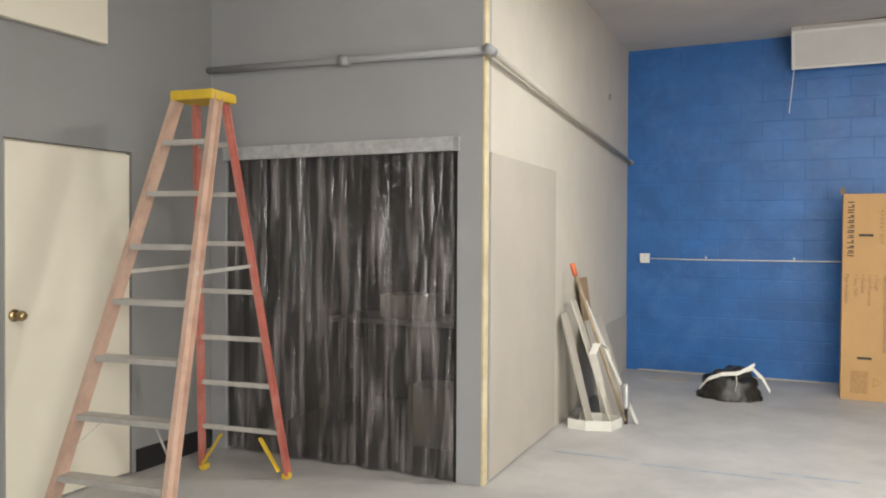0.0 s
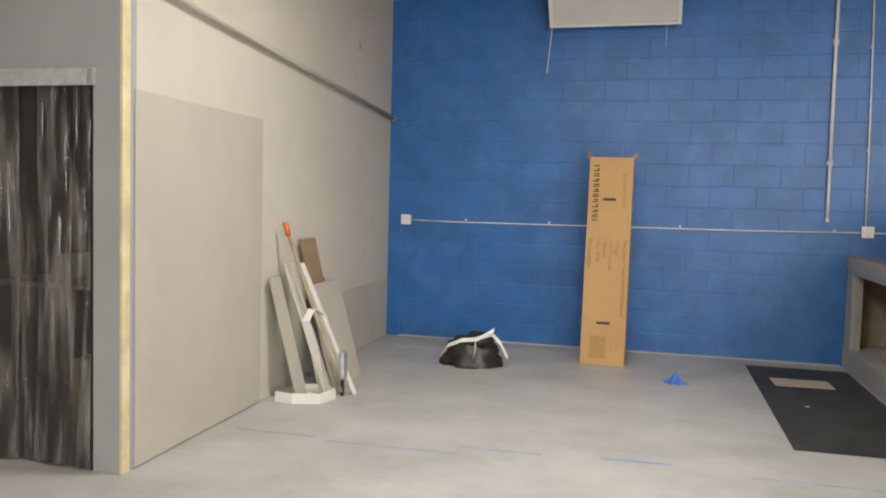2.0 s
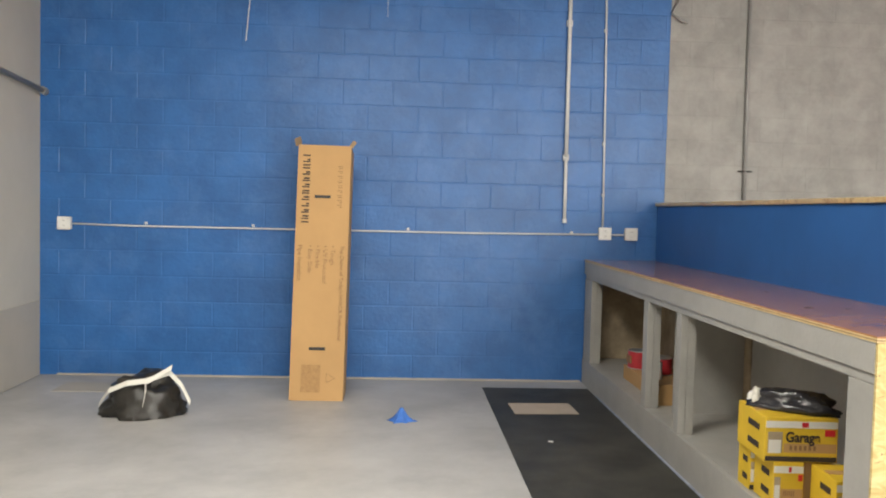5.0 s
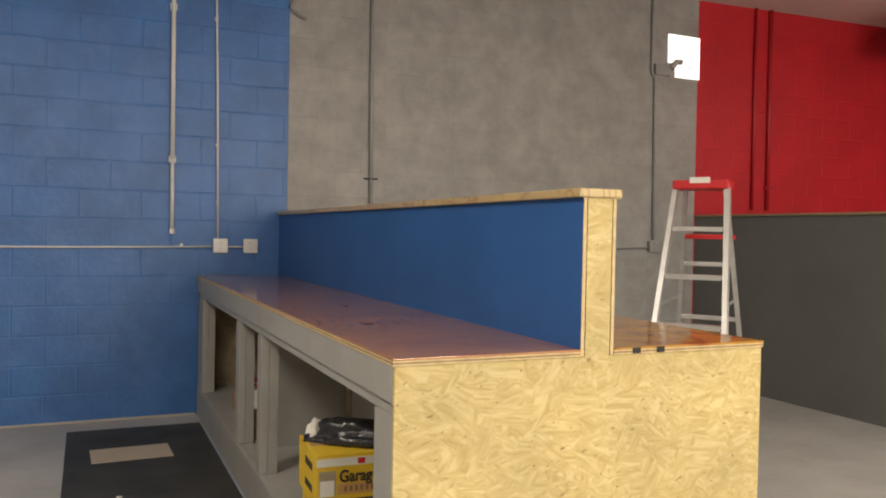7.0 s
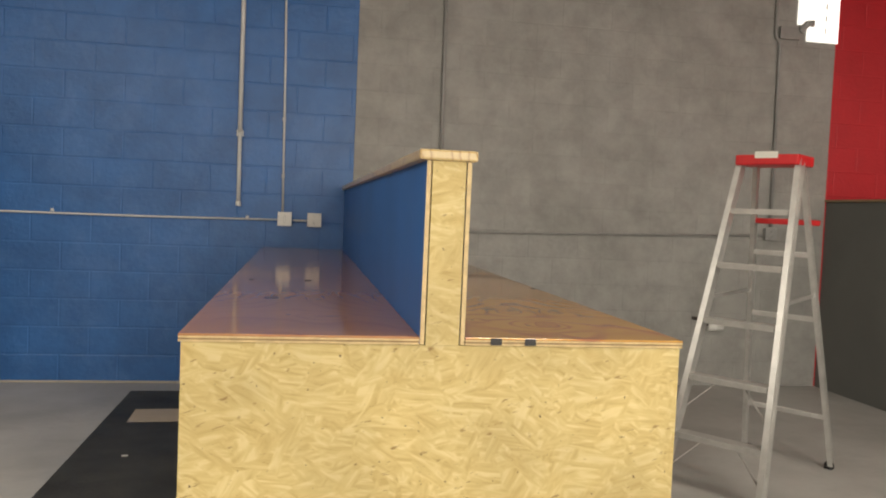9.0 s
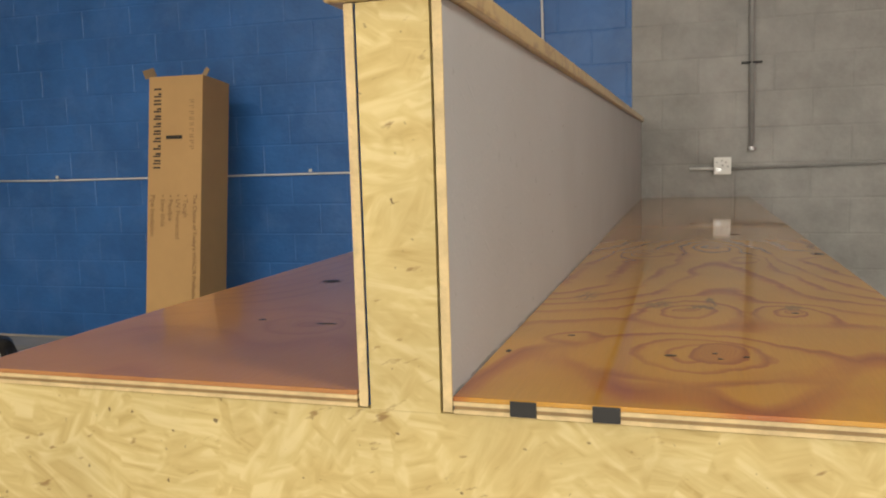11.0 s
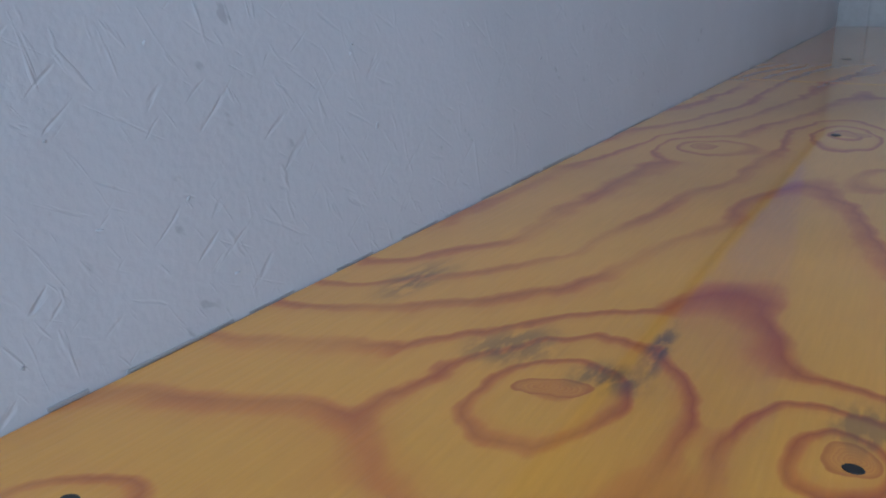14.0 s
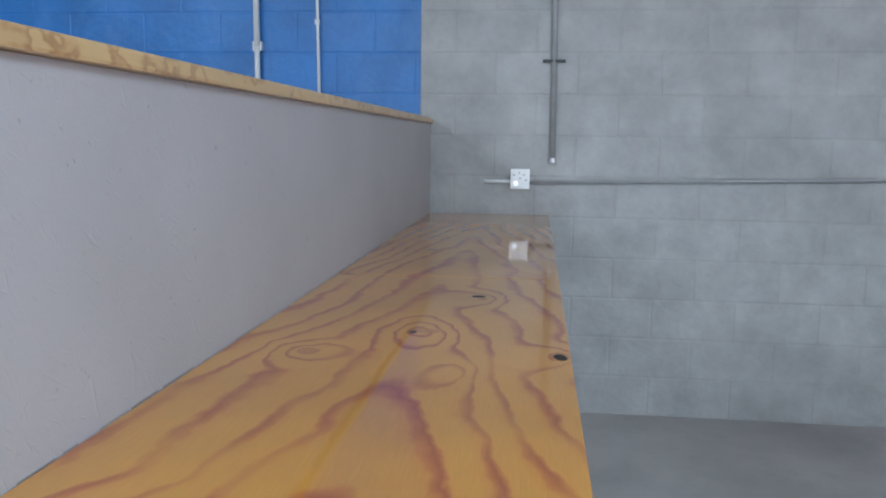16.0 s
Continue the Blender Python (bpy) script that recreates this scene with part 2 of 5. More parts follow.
def painted_strand_board(name, base, shade):
    """Thick roller paint over strand board: the strands' ridges and torn slivers show as relief."""
    m = bpy.data.materials.new(name)
    m.use_nodes = True
    t = m.node_tree
    n, l = t.nodes, t.links
    b = n["Principled BSDF"]
    co = n.new("ShaderNodeTexCoord").outputs["Object"]
    height = None
    for i, (angle, sy, sz) in enumerate(((0.5, 16, 110), (1.0, 20, 130), (-0.7, 18, 120), (1.35, 14, 90))):
        no = noise_node(n, l, co, 1.0, 2.0, stretch=(1, sy, sz), turn=(angle, 0, 0), shift=(0, i * 2.3, i * 5.1), distortion=0.4)[0]
        ridge = remap(n, l, no, 0.64, 0.80, 0.0, 1.0 if i % 2 else -1.0, True)
        height = ridge if height is None else math_node(n, l, "ADD", height, ridge)
    stipple = noise_node(n, l, co, 160.0, 3.0)[0]
    swell = noise_node(n, l, co, 14.0, 3.0)[0]
    h = math_node(n, l, "MULTIPLY_ADD", stipple, 0.55, math_node(n, l, "MULTIPLY_ADD", swell, 2.2, height))
    cloud = remap(n, l, noise_node(n, l, co, 3.5, 4.0)[0], 0.3, 0.7, 0.0, 0.5)
    out = blend(n, l, cloud, base, shade)
    pit = remap(n, l, noise_node(n, l, co, 1.0, 2.0, stretch=(1, 34, 70), turn=(0.8, 0, 0), shift=(0, 7, 2))[0], 0.70, 0.76, 0.0, 0.35)
    out = blend(n, l, pit, out, tuple(0.45 * c for c in shade))
    l.new(out, b.inputs["Base Color"])
    b.inputs["Roughness"].default_value = 0.5
    bu = n.new("ShaderNodeBump")
    bu.inputs["Strength"].default_value, bu.inputs["Distance"].default_value = 0.3, 0.003
    l.new(h, bu.inputs["Height"])
    l.new(bu.outputs[0], b.inputs["Normal"])
    return m


def clear_vinyl(name):
    m = bpy.data.materials.new(name)
    m.use_nodes = True
    t = m.node_tree
    n, l = t.nodes, t.links
    out = n["Material Output"]
    b = n["Principled BSDF"]
    b.inputs["Base Color"].default_value = (0.36, 0.325, 0.315, 1)
    b.inputs["Roughness"].default_value = 0.12
    b.inputs["Specular IOR Level"].default_value = 0.6
    tr = n.new("ShaderNodeBsdfTransparent")
    tr.inputs[0].default_value = (0.72, 0.70, 0.69, 1)
    co = n.new("ShaderNodeTexCoord").outputs["Object"]
    mp = n.new("ShaderNodeMapping")
    mp.inputs["Scale"].default_value = (15, 9, 1.3)
    l.new(co, mp.inputs["Vector"])
    no = n.new("ShaderNodeTexNoise")
    no.inputs["Scale"].default_value, no.inputs["Detail"].default_value = 1.3, 4
    l.new(mp.outputs[0], no.inputs["Vector"])
    # pale upright streaks imitate highlights on the folds, mixed in as colour
    r = n.new("ShaderNodeMapRange")
    r.inputs[1].default_value, r.inputs[2].default_value = 0.47, 0.72
    r.inputs[3].default_value, r.inputs[4].default_value = 0.05, 0.62
    l.new(no.outputs[0], r.inputs[0])
    mx = n.new("ShaderNodeMixShader")
    l.new(r.outputs[0], mx.inputs[0])
    l.new(tr.outputs[0], mx.inputs[1])
    l.new(b.outputs[0], mx.inputs[2])
    gl = n.new("ShaderNodeBsdfGlossy")
    gl.inputs["Roughness"].default_value = 0.08
    fr = n.new("ShaderNodeFresnel")
    fr.inputs[0].default_value = 1.7
    bu = n.new("ShaderNodeBump")
    bu.inputs["Strength"].default_value, bu.inputs["Distance"].default_value = 0.8, 0.06
    l.new(no.outputs[0], bu.inputs["Height"])
    l.new(bu.outputs[0], gl.inputs["Normal"])
    l.new(bu.outputs[0], fr.inputs["Normal"])
    m2 = n.new("ShaderNodeMixShader")
    l.new(fr.outputs[0], m2.inputs[0])
    l.new(mx.outputs[0], m2.inputs[1])
    l.new(gl.outputs[0], m2.inputs[2])
    l.new(m2.outputs[0], out.inputs[0])
    return m


BLUE = (0.026, 0.125, 0.36)
M_blue = material("blue_masonry_paint", BLUE, 0.4, vary=0.2, scale=2.4, bump=0.35, bump_scale=32, dirt=0.5, dirt_scale=3.0, dirt_color=(0.085, 0.20, 0.47), per_object=0.04)
M_blue_flat = material("blue_wall_paint", (0.027, 0.118, 0.36), 0.45, vary=0.12, scale=2, bump=0.12, bump_scale=120)
M_grey = material("grey_masonry_paint", (0.30, 0.293, 0.278), 0.6, vary=0.22, scale=3.4, bump=0.4, bump_scale=30, dirt=0.6, dirt_scale=4.2, dirt_color=(0.37, 0.365, 0.355), per_object=0.035)
M_red = material("red_masonry_paint", (0.50, 0.014, 0.024), 0.5, vary=0.1, scale=2, bump=0.35, bump_scale=45, per_object=0.05)
M_white_wall = material("cream_drywall_paint", (0.54, 0.505, 0.43), 0.7, vary=0.07, scale=1.2, bump=0.12, bump_scale=140, dirt=0.25, dirt_scale=0.9, dirt_color=(0.5, 0.45, 0.36))
M_grey_wall = material("pale_grey_wall_paint", (0.33, 0.33, 0.335), 0.6, vary=0.06, scale=1.5, bump=0.1, bump_scale=150)
M_side_wall = material("mid_grey_wall_paint", (0.25, 0.25, 0.245), 0.6, vary=0.06, scale=1.5, bump=0.1, bump_scale=150)
M_drywall = material("bare_drywall", (0.43, 0.395, 0.34), 0.75, vary=0.06, scale=2.0, bump=0.06, bump_scale=160)
M_dark_grey = material("charcoal_wall_paint", (0.13, 0.133, 0.126), 0.5, vary=0.1, scale=1.5, bump=0.1, bump_scale=120)
M_ceiling = material("off_white_ceiling", (0.58, 0.54, 0.50), 0.8, vary=0.08, scale=0.9, bump=0.1, bump_scale=80, dirt=0.35, dirt_scale=0.8, dirt_color=(0.36, 0.32, 0.29))
M_floor = material("dusty_concrete", (0.42, 0.41, 0.395), 0.5, vary=0.16, scale=1.6, bump=0.12, bump_scale=30, dirt=0.6, dirt_scale=1.5, dirt_color=(0.29, 0.28, 0.27))
M_mat = material("black_rubber", (0.042, 0.039, 0.031), 0.6, vary=0.5, scale=3, bump=0.3, bump_scale=80, dirt=0.4, dirt_scale=3, dirt_color=(0.085, 0.08, 0.07))
M_paper = material("tan_card", (0.46, 0.38, 0.30), 0.8, vary=0.06, scale=8)
M_card = material("corrugated_card", (0.47, 0.28, 0.115), 0.75, vary=0.07, scale=3, bump=0.08, bump_scale=150)
M_card_dark = material("worn_card", (0.30, 0.21, 0.12), 0.8, vary=0.15, scale=5)
M_ink = material("black_print", (0.035, 0.025, 0.02), 0.7)
M_ink_soft = material("faded_brown_print", (0.25, 0.14, 0.06), 0.7)
M_tape = material("blue_painter_tape", (0.20, 0.28, 0.46), 0.6, vary=0.2, scale=20)
M_tape_dust = material("dusty_tape", (0.31, 0.34, 0.42), 0.7, vary=0.25, scale=9)
M_metal = material("galvanised_steel", (0.55, 0.55, 0.55), 0.4, metal=0.8, vary=0.15, scale=14)
M_pipe_white = material("white_painted_conduit", (0.66, 0.66, 0.64), 0.4, vary=0.1, scale=8)
M_pipe_grey = material("grey_painted_pipe", (0.28, 0.277, 0.27), 0.38, vary=0.12, scale=9)
M_pipe_red = material("red_painted_pipe", (0.40, 0.012, 0.02), 0.5, vary=0.1, scale=9)
M_outlet = material("white_outlet_plate", (0.72, 0.71, 0.68), 0.35, vary=0.04, scale=10)
M_osb = strand_board("strand_board")
M_ply_edge = material("plywood_edge", (0.66, 0.50, 0.26), 0.55, vary=0.2, scale=30, bump=0.2, bump_scale=120)
M_ply_dark = material("plywood_edge_glue_line", (0.30, 0.19, 0.08), 0.6, vary=0.2, scale=30)
M_cap = plywood("pine_cap_board", (0.57, 0.42, 0.185), (0.46, 0.30, 0.12), (0.36, 0.21, 0.08), [], rough=0.35, axis=3.70, start=4.6, lines=90, rise=2.0, wander=5.0, seed=4)
AMBER, RUST, BARK = (0.535, 0.258, 0.021), (0.42, 0.135, 0.013), (0.315, 0.075, 0.009)
M_ply_right = plywood("amber_varnished_plywood", AMBER, RUST, BARK, [
    (4.055, 5.31, 0.15, 0.135, 3.6), (3.868, 5.392, 0.045, 0.045, 1.0), (4.03, 5.617, 0.085, 0.12, 2.8), (4.206, 5.62, 0.07, 0.085, 2.4),
    (4.095, 6.57, 0.09, 0.13, 2.6), (4.36, 6.42, 0.09, 0.12, 2.2), (3.925, 6.40, 0.08, 0.09, 2.4), (4.19, 6.92, 0.08, 0.12, 2.2), (4.19, 6.30, 0.05, 0.10, 1.6)],
    [(4.081, 5.308, 0.036, 0.056, -0.3, 1.0), (4.03, 5.617, 0.021, 0.013, 0.3, 0.9), (4.208, 5.618, 0.015, 0.017, 0.0, 0.8),
     (3.925, 6.40, 0.02, 0.024, 0.0, 0.75), (4.105, 6.575, 0.03, 0.022, 0.0, 0.7), (4.36, 6.425, 0.02, 0.03, 0.0, 0.8)],
    [(3.985, 5.665, 0.04, 0.045, 0.6), (4.055, 5.645, 0.035, 0.035, 0.75), (4.075, 5.70, 0.012, 0.055, 0.85), (3.85, 5.74, 0.03, 0.08, 0.55), (3.80, 7.20, 0.04, 0.03, 0.8), (4.21, 5.66, 0.03, 0.05, 0.6)], rough=0.05, seed=1.3)
M_ply_left = plywood("red_brown_varnished_plywood", (0.44, 0.185, 0.055), (0.37, 0.135, 0.042), (0.28, 0.085, 0.03), [
    (3.4, 6.1, 0.10, 0.14, 2.6), (3.3, 7.2, 0.10, 0.14, 2.4), (3.42, 5.42, 0.09, 0.09, 2.5)],
    [(3.43, 5.41, 0.03, 0.02, 0.0, 0.8), (3.26, 5.851, 0.03, 0.035, 0.0, 0.8)], rough=0.1, seed=6.2, axis=3.35, start=5.2, contrast=0.45)
M_hw_grey = painted_strand_board("roller_grey_paint", (0.445, 0.45, 0.46), (0.37, 0.37, 0.372))
M_counter_grey = material("grey_timber_paint", (0.36, 0.35, 0.325), 0.5, vary=0.1, scale=4, bump=0.15, bump_scale=60, dirt=0.2, dirt_scale=4, dirt_color=(0.27, 0.26, 0.24))
M_black = material("black_marking", (0.012, 0.011, 0.01), 0.5)
M_door = material("cream_door_paint", (0.70, 0.66, 0.54), 0.5, vary=0.04, scale=1.5, bump=0.05, bump_scale=120)
M_brass = material("aged_brass", (0.45, 0.34, 0.18), 0.3, metal=1.0)
M_base = material("black_vinyl_baseboard", (0.015, 0.015, 0.015), 0.4, vary=0.3, scale=5)
M_bead = material("yellow_stained_corner_bead", (0.60, 0.51, 0.31), 0.6, vary=0.25, scale=5, dirt=0.6, dirt_scale=5, dirt_color=(0.66, 0.62, 0.52))
M_fib = material("worn_orange_fibreglass", (0.47, 0.15, 0.115), 0.55, vary=0.2, scale=7, dirt=0.55, dirt_scale=5, dirt_color=(0.52, 0.38, 0.30))
M_fib_dusty = material("dusty_tan_fibreglass", (0.50, 0.34, 0.26), 0.6, vary=0.2, scale=7, dirt=0.5, dirt_scale=5, dirt_color=(0.55, 0.47, 0.38))
M_step = material("dusty_aluminium", (0.50, 0.48, 0.44), 0.5, metal=0.35, vary=0.15, scale=12, dirt=0.4, dirt_scale=9, dirt_color=(0.55, 0.52, 0.46))
M_alu = material("brushed_aluminium", (0.62, 0.61, 0.59), 0.38, metal=0.7, vary=0.12, scale=14)
M_yellow = material("yellow_plastic", (0.62, 0.42, 0.03), 0.5, vary=0.15, scale=9, dirt=0.4, dirt_scale=8, dirt_color=(0.45, 0.36, 0.16))
M_red_plastic = material("red_plastic", (0.55, 0.02, 0.025), 0.4, vary=0.1, scale=9)
M_vinyl = clear_vinyl("clear_vinyl")
M_bag = material("black_bin_bag", (0.024, 0.022, 0.019), 0.34, vary=0.3, scale=9, bump=0.5, bump_scale=28)
M_white_trim = material("white_trim_plastic", (0.68, 0.66, 0.60), 0.5, vary=0.08, scale=6)
M_rag = material("blue_cloth", (0.05, 0.16, 0.52), 0.8, vary=0.2, scale=20)
M_troffer = material("white_enamel", (0.74, 0.72, 0.68), 0.45, vary=0.04, scale=5)
M_troffer_in = material("frosted_lens", (0.62, 0.60, 0.565), 0.5, vary=0.05, scale=3)
# dark albedo carries the dimness of the unlit store room
M_room_dimness = material("store_room_painted_dim", (0.10, 0.09, 0.082), 0.8, vary=0.3, scale=2)
M_pink_can = material("red_tin", (0.45, 0.03, 0.04), 0.3, vary=0.15, scale=20)
M_box_yellow = material("yellow_carton", (0.66, 0.44, 0.03), 0.5, vary=0.07, scale=8)
M_box_white = material("white_carton_print", (0.70, 0.68, 0.62), 0.5, vary=0.05, scale=8)
M_black_plastic = material("glossy_black_wrap", (0.02, 0.02, 0.025), 0.15, vary=0.3, scale=30, bump=0.5, bump_scale=60)
M_timber = material("bare_timber", (0.50, 0.36, 0.20), 0.6, vary=0.15, scale=9)
M_osb_old = material("stained_board", (0.34, 0.27, 0.18), 0.7, vary=0.35, scale=7, bump=0.2, bump_scale=40)
M_header = material("dull_zinc", (0.46, 0.46, 0.46), 0.45, metal=0.2, vary=0.2, scale=20)

# ---- mesh helpers ----


def box_bm(x0, x1, y0, y1, z0, z1, bevel=0.0, bm=None):
    made = bm or bmesh.new()
    g = bmesh.ops.create_cube(made, size=1, matrix=Matrix.Translation(((x0 + x1) / 2, (y0 + y1) / 2, (z0 + z1) / 2)) @ Matrix.Diagonal((x1 - x0, y1 - y0, z1 - z0, 1)))
    if bevel:
        edges = list({e for v in g["verts"] for e in v.link_edges})
        bmesh.ops.bevel(made, geom=edges, offset=bevel, segments=2, affect="EDGES", profile=0.6)
    return made


def beam_bm(a, b, w, d, up=(0, 0, 1), bevel=0.0, bm=None):
    """A bar of section w by d from a to b."""
    a, b = Vector(a), Vector(b)
    ax = (b - a).normalized()
    side = ax.cross(Vector(up))
    side = side.normalized() if side.length > 1e-4 else Vector((1, 0, 0))
    top = side.cross(ax)
    m = Matrix((side, top, ax)).transposed().to_4x4()
    m.translation = (a + b) / 2
    made = bm or bmesh.new()
    g = bmesh.ops.create_cube(made, size=1, matrix=m @ Matrix.Diagonal((w, d, (b - a).length, 1)))
    if bevel:
        edges = list({e for v in g["verts"] for e in v.link_edges})
        bmesh.ops.bevel(made, geom=edges, offset=bevel, segments=2, affect="EDGES", profile=0.6)
    return made


def channel_bm(a, b, w, d, t, up):
    """A C-section rail from a to b, drawn along in one piece: a web with two flanges."""
    a, b = Vector(a), Vector(b)
    ax = (b - a).normalized()
    side = ax.cross(Vector(up)).normalized()
    top = side.cross(ax)
    s, h = (1 if w > 0 else -1), d / 2
    outline = ((0, -h), (w, -h), (w, -h + t), (s * t, -h + t), (s * t, h - t), (w, h - t), (w, h), (0, h))
    made = bmesh.new()
    ends = [[made.verts.new(p + side * u + top * v) for u, v in outline] for p in (a, b)]
    for k in range(8):
        made.faces.new((ends[0][k], ends[0][(k + 1) % 8], ends[1][(k + 1) % 8], ends[1][k]))
    made.faces.new(ends[0][::-1])
    made.faces.new(ends[1])
    return made


def rod_bm(a, b, r, bm=None, segs=14):
    a, b = Vector(a), Vector(b)
    q = (b - a).to_track_quat("Z", "Y").to_matrix().to_4x4()
    q.translation = (a + b) / 2
    made = bm or bmesh.new()
    bmesh.ops.create_cone(made, cap_ends=True, segments=segs, radius1=r, radius2=r, depth=(b - a).length, matrix=q)
    return made


def tube_bm(points, r, segs=10):
    """A bent pipe through the points."""
    made = bmesh.new()
    pts = [Vector(p) for p in points]
    rings = []
    for i, p in enumerate(pts):
        d = (pts[min(i + 1, len(pts) - 1)] - pts[max(i - 1, 0)]).normalized()
        u = d.cross(Vector((0.31, 0.52, 0.79))).normalized()
        v = d.cross(u)
        rings.append([made.verts.new(p + r * (math.cos(k * math.tau / segs) * u + math.sin(k * math.tau / segs) * v)) for k in range(segs)])
    for a, b in zip(rings, rings[1:]):
        for k in range(segs):
            made.faces.new((a[k], a[(k + 1) % segs], b[(k + 1) % segs], b[k]))
    made.faces.new(rings[0][::-1])
    made.faces.new(rings[-1])
    return made


def strip_bm(points, width_dir, w, thick=0.003):
    """A bent flat band through the points."""
    made = bmesh.new()
    pts, wd = [Vector(p) for p in points], Vector(width_dir).normalized()
    rows = []
    for i, p in enumerate(pts):
        d = (pts[min(i + 1, len(pts) - 1)] - pts[max(i - 1, 0)]).normalized()
        nrm = d.cross(wd).normalized()
        rows.append([made.verts.new(p + wd * (s * w / 2) + nrm * (k * thick / 2)) for s, k in ((-1, -1), (1, -1), (1, 1), (-1, 1))])
    for a, b in zip(rows, rows[1:]):
        for k in range(4):
            made.faces.new((a[k], a[(k + 1) % 4], b[(k + 1) % 4], b[k]))
    made.faces.new(rows[0][::-1])
    made.faces.new(rows[-1])
    return made


def mesh_of(bm, mat, smooth=False, name="mesh"):
    bmesh.ops.recalc_face_normals(bm, faces=bm.faces)
    me = bpy.data.meshes.new(name)
    bm.to_mesh(me)
    bm.free()
    me.materials.append(mat)
    if smooth:
        me.shade_smooth()
    return me


def part(name, bm, mat, parent=None, label="", smooth=False):
    ob = new(name, mesh_of(bm, mat, smooth, name))
    if parent is not None:
        ob.parent = parent
    if label:
        ob["label"] = label
    return ob


def thing(name, label, category, at=(0, 0, 0), rz=0.0, group=""):
    ob = new(name)
    ob.empty_display_size = 0.1
    ob.matrix_basis = pose(*at, 0, 0, rz)
    return tagged(ob, label, category, group)


def structure(name, bm, mat, label, category):
    return tagged(part(name, bm, mat), label, category, kind="structure")


def letters(text, size, m, mat, parent, name="lettering", bold=0.0, squeeze=1.0):
    """Flat raised writing at the pose m, read along m's x axis."""
    c = bpy.data.curves.new("writing", "FONT")
    c.body, c.size, c.extrude, c.offset = text, size, 0.0006, bold
    tmp = bpy.data.objects.new("writing", c)
    scene.collection.objects.link(tmp)
    bpy.context.view_layer.update()
    me = bpy.data.meshes.new_from_object(tmp.evaluated_get(bpy.context.evaluated_depsgraph_get()))
    bpy.data.objects.remove(tmp)
    me.transform(m @ Matrix.Diagonal((squeeze, 1, 1, 1)))
    me.materials.clear()
    me.materials.append(mat)
    ob = new(name, me)
    ob.parent = parent
    return ob


# ---- setting ----
WALL_Y, LEFT_X, WHITE_X, GREY_Y = 9.14, -3.2, -1.2, 4.6
RIGHT_X, FRONT_Y = 13.0, -3.0
SPLIT_A, SPLIT_B = 3.72, 7.69


def ceil_z(x):
    return 3.485 + 0.022 * max(x, 0)


structure("floor", box_bm(LEFT_X - 0.3, RIGHT_X + 0.3, FRONT_Y - 0.3, WALL_Y + 0.3, -0.15, 0), M_floor, "dusty pale grey concrete floor with stains", "floor")
bm = bmesh.new()
cx = [LEFT_X - 0.3, 0, RIGHT_X + 0.3]
ring = [[bm.verts.new((x, y, ceil_z(x) + h)) for x in cx] for y, h in ((FRONT_Y - 0.3, 0), (WALL_Y + 0.3, 0), (WALL_Y + 0.3, 0.15), (FRONT_Y - 0.3, 0.15))]
for i in range(4):
    a, b = ring[i], ring[(i + 1) % 4]
    for k in range(2):
        bm.faces.new((a[k], a[k + 1], b[k + 1], b[k]))
bm.faces.new([r[0] for r in ring])
bm.faces.new([r[2] for r in ring][::-1])
structure("ceiling", bm, M_ceiling, "off-white painted ceiling with grey smudges", "ceiling")

ROOF = 3.95
wall_blue = structure("wall_blue", box_bm(LEFT_X - 0.2, SPLIT_A, WALL_Y + 0.0036, WALL_Y + 0.2, 0, ROOF), M_blue, "bright blue painted concrete block wall", "wall")
wall_grey = structure("wall_grey", box_bm(SPLIT_A, SPLIT_B, WALL_Y + 0.0036, WALL_Y + 0.2, 0, ROOF), M_grey, "grey painted concrete block wall", "wall")
wall_red = structure("wall_red", box_bm(SPLIT_B, RIGHT_X + 0.2, WALL_Y + 0.0036, WALL_Y + 0.2, 0, ROOF), M_red, "red painted concrete block wall", "wall")
def skew(ob):
    """The partition drifts a little away from square towards the block wall."""
    for v in ob.data.vertices:
        v.co.x -= 0.031 * (v.co.y - 4.7)
    return ob


skew(structure("wall_white", box_bm(WHITE_X - 0.12, WHITE_X, GREY_Y + 0.12, WALL_Y, 0, ROOF), M_white_wall, "cream painted drywall partition with smudges", "wall"))
# strip-curtain wall with its opening
CUR_L, CUR_R, CUR_T = -3.08, -1.36, 2.0
bm = box_bm(LEFT_X, CUR_L, GREY_Y, GREY_Y + 0.12, 0, CUR_T)
box_bm(CUR_R, WHITE_X, GREY_Y, GREY_Y + 0.12, 0, CUR_T, bm=bm)
box_bm(LEFT_X, WHITE_X, GREY_Y, GREY_Y + 0.12, CUR_T, ROOF, bm=bm)
structure("wall_curtain", bm, M_grey_wall, "pale grey painted drywall with a wide doorway", "wall")
bm = box_bm(LEFT_X - 0.2, LEFT_X, FRONT_Y, 3.06, 0, ROOF)
box_bm(LEFT_X - 0.2, LEFT_X, 3.90, WALL_Y, 0, ROOF, bm=bm)
box_bm(LEFT_X - 0.2, LEFT_X, 3.06, 3.90, 1.945, ROOF, bm=bm)
structure("wall_left", bm, M_side_wall, "mid grey painted drywall beside the door", "wall")
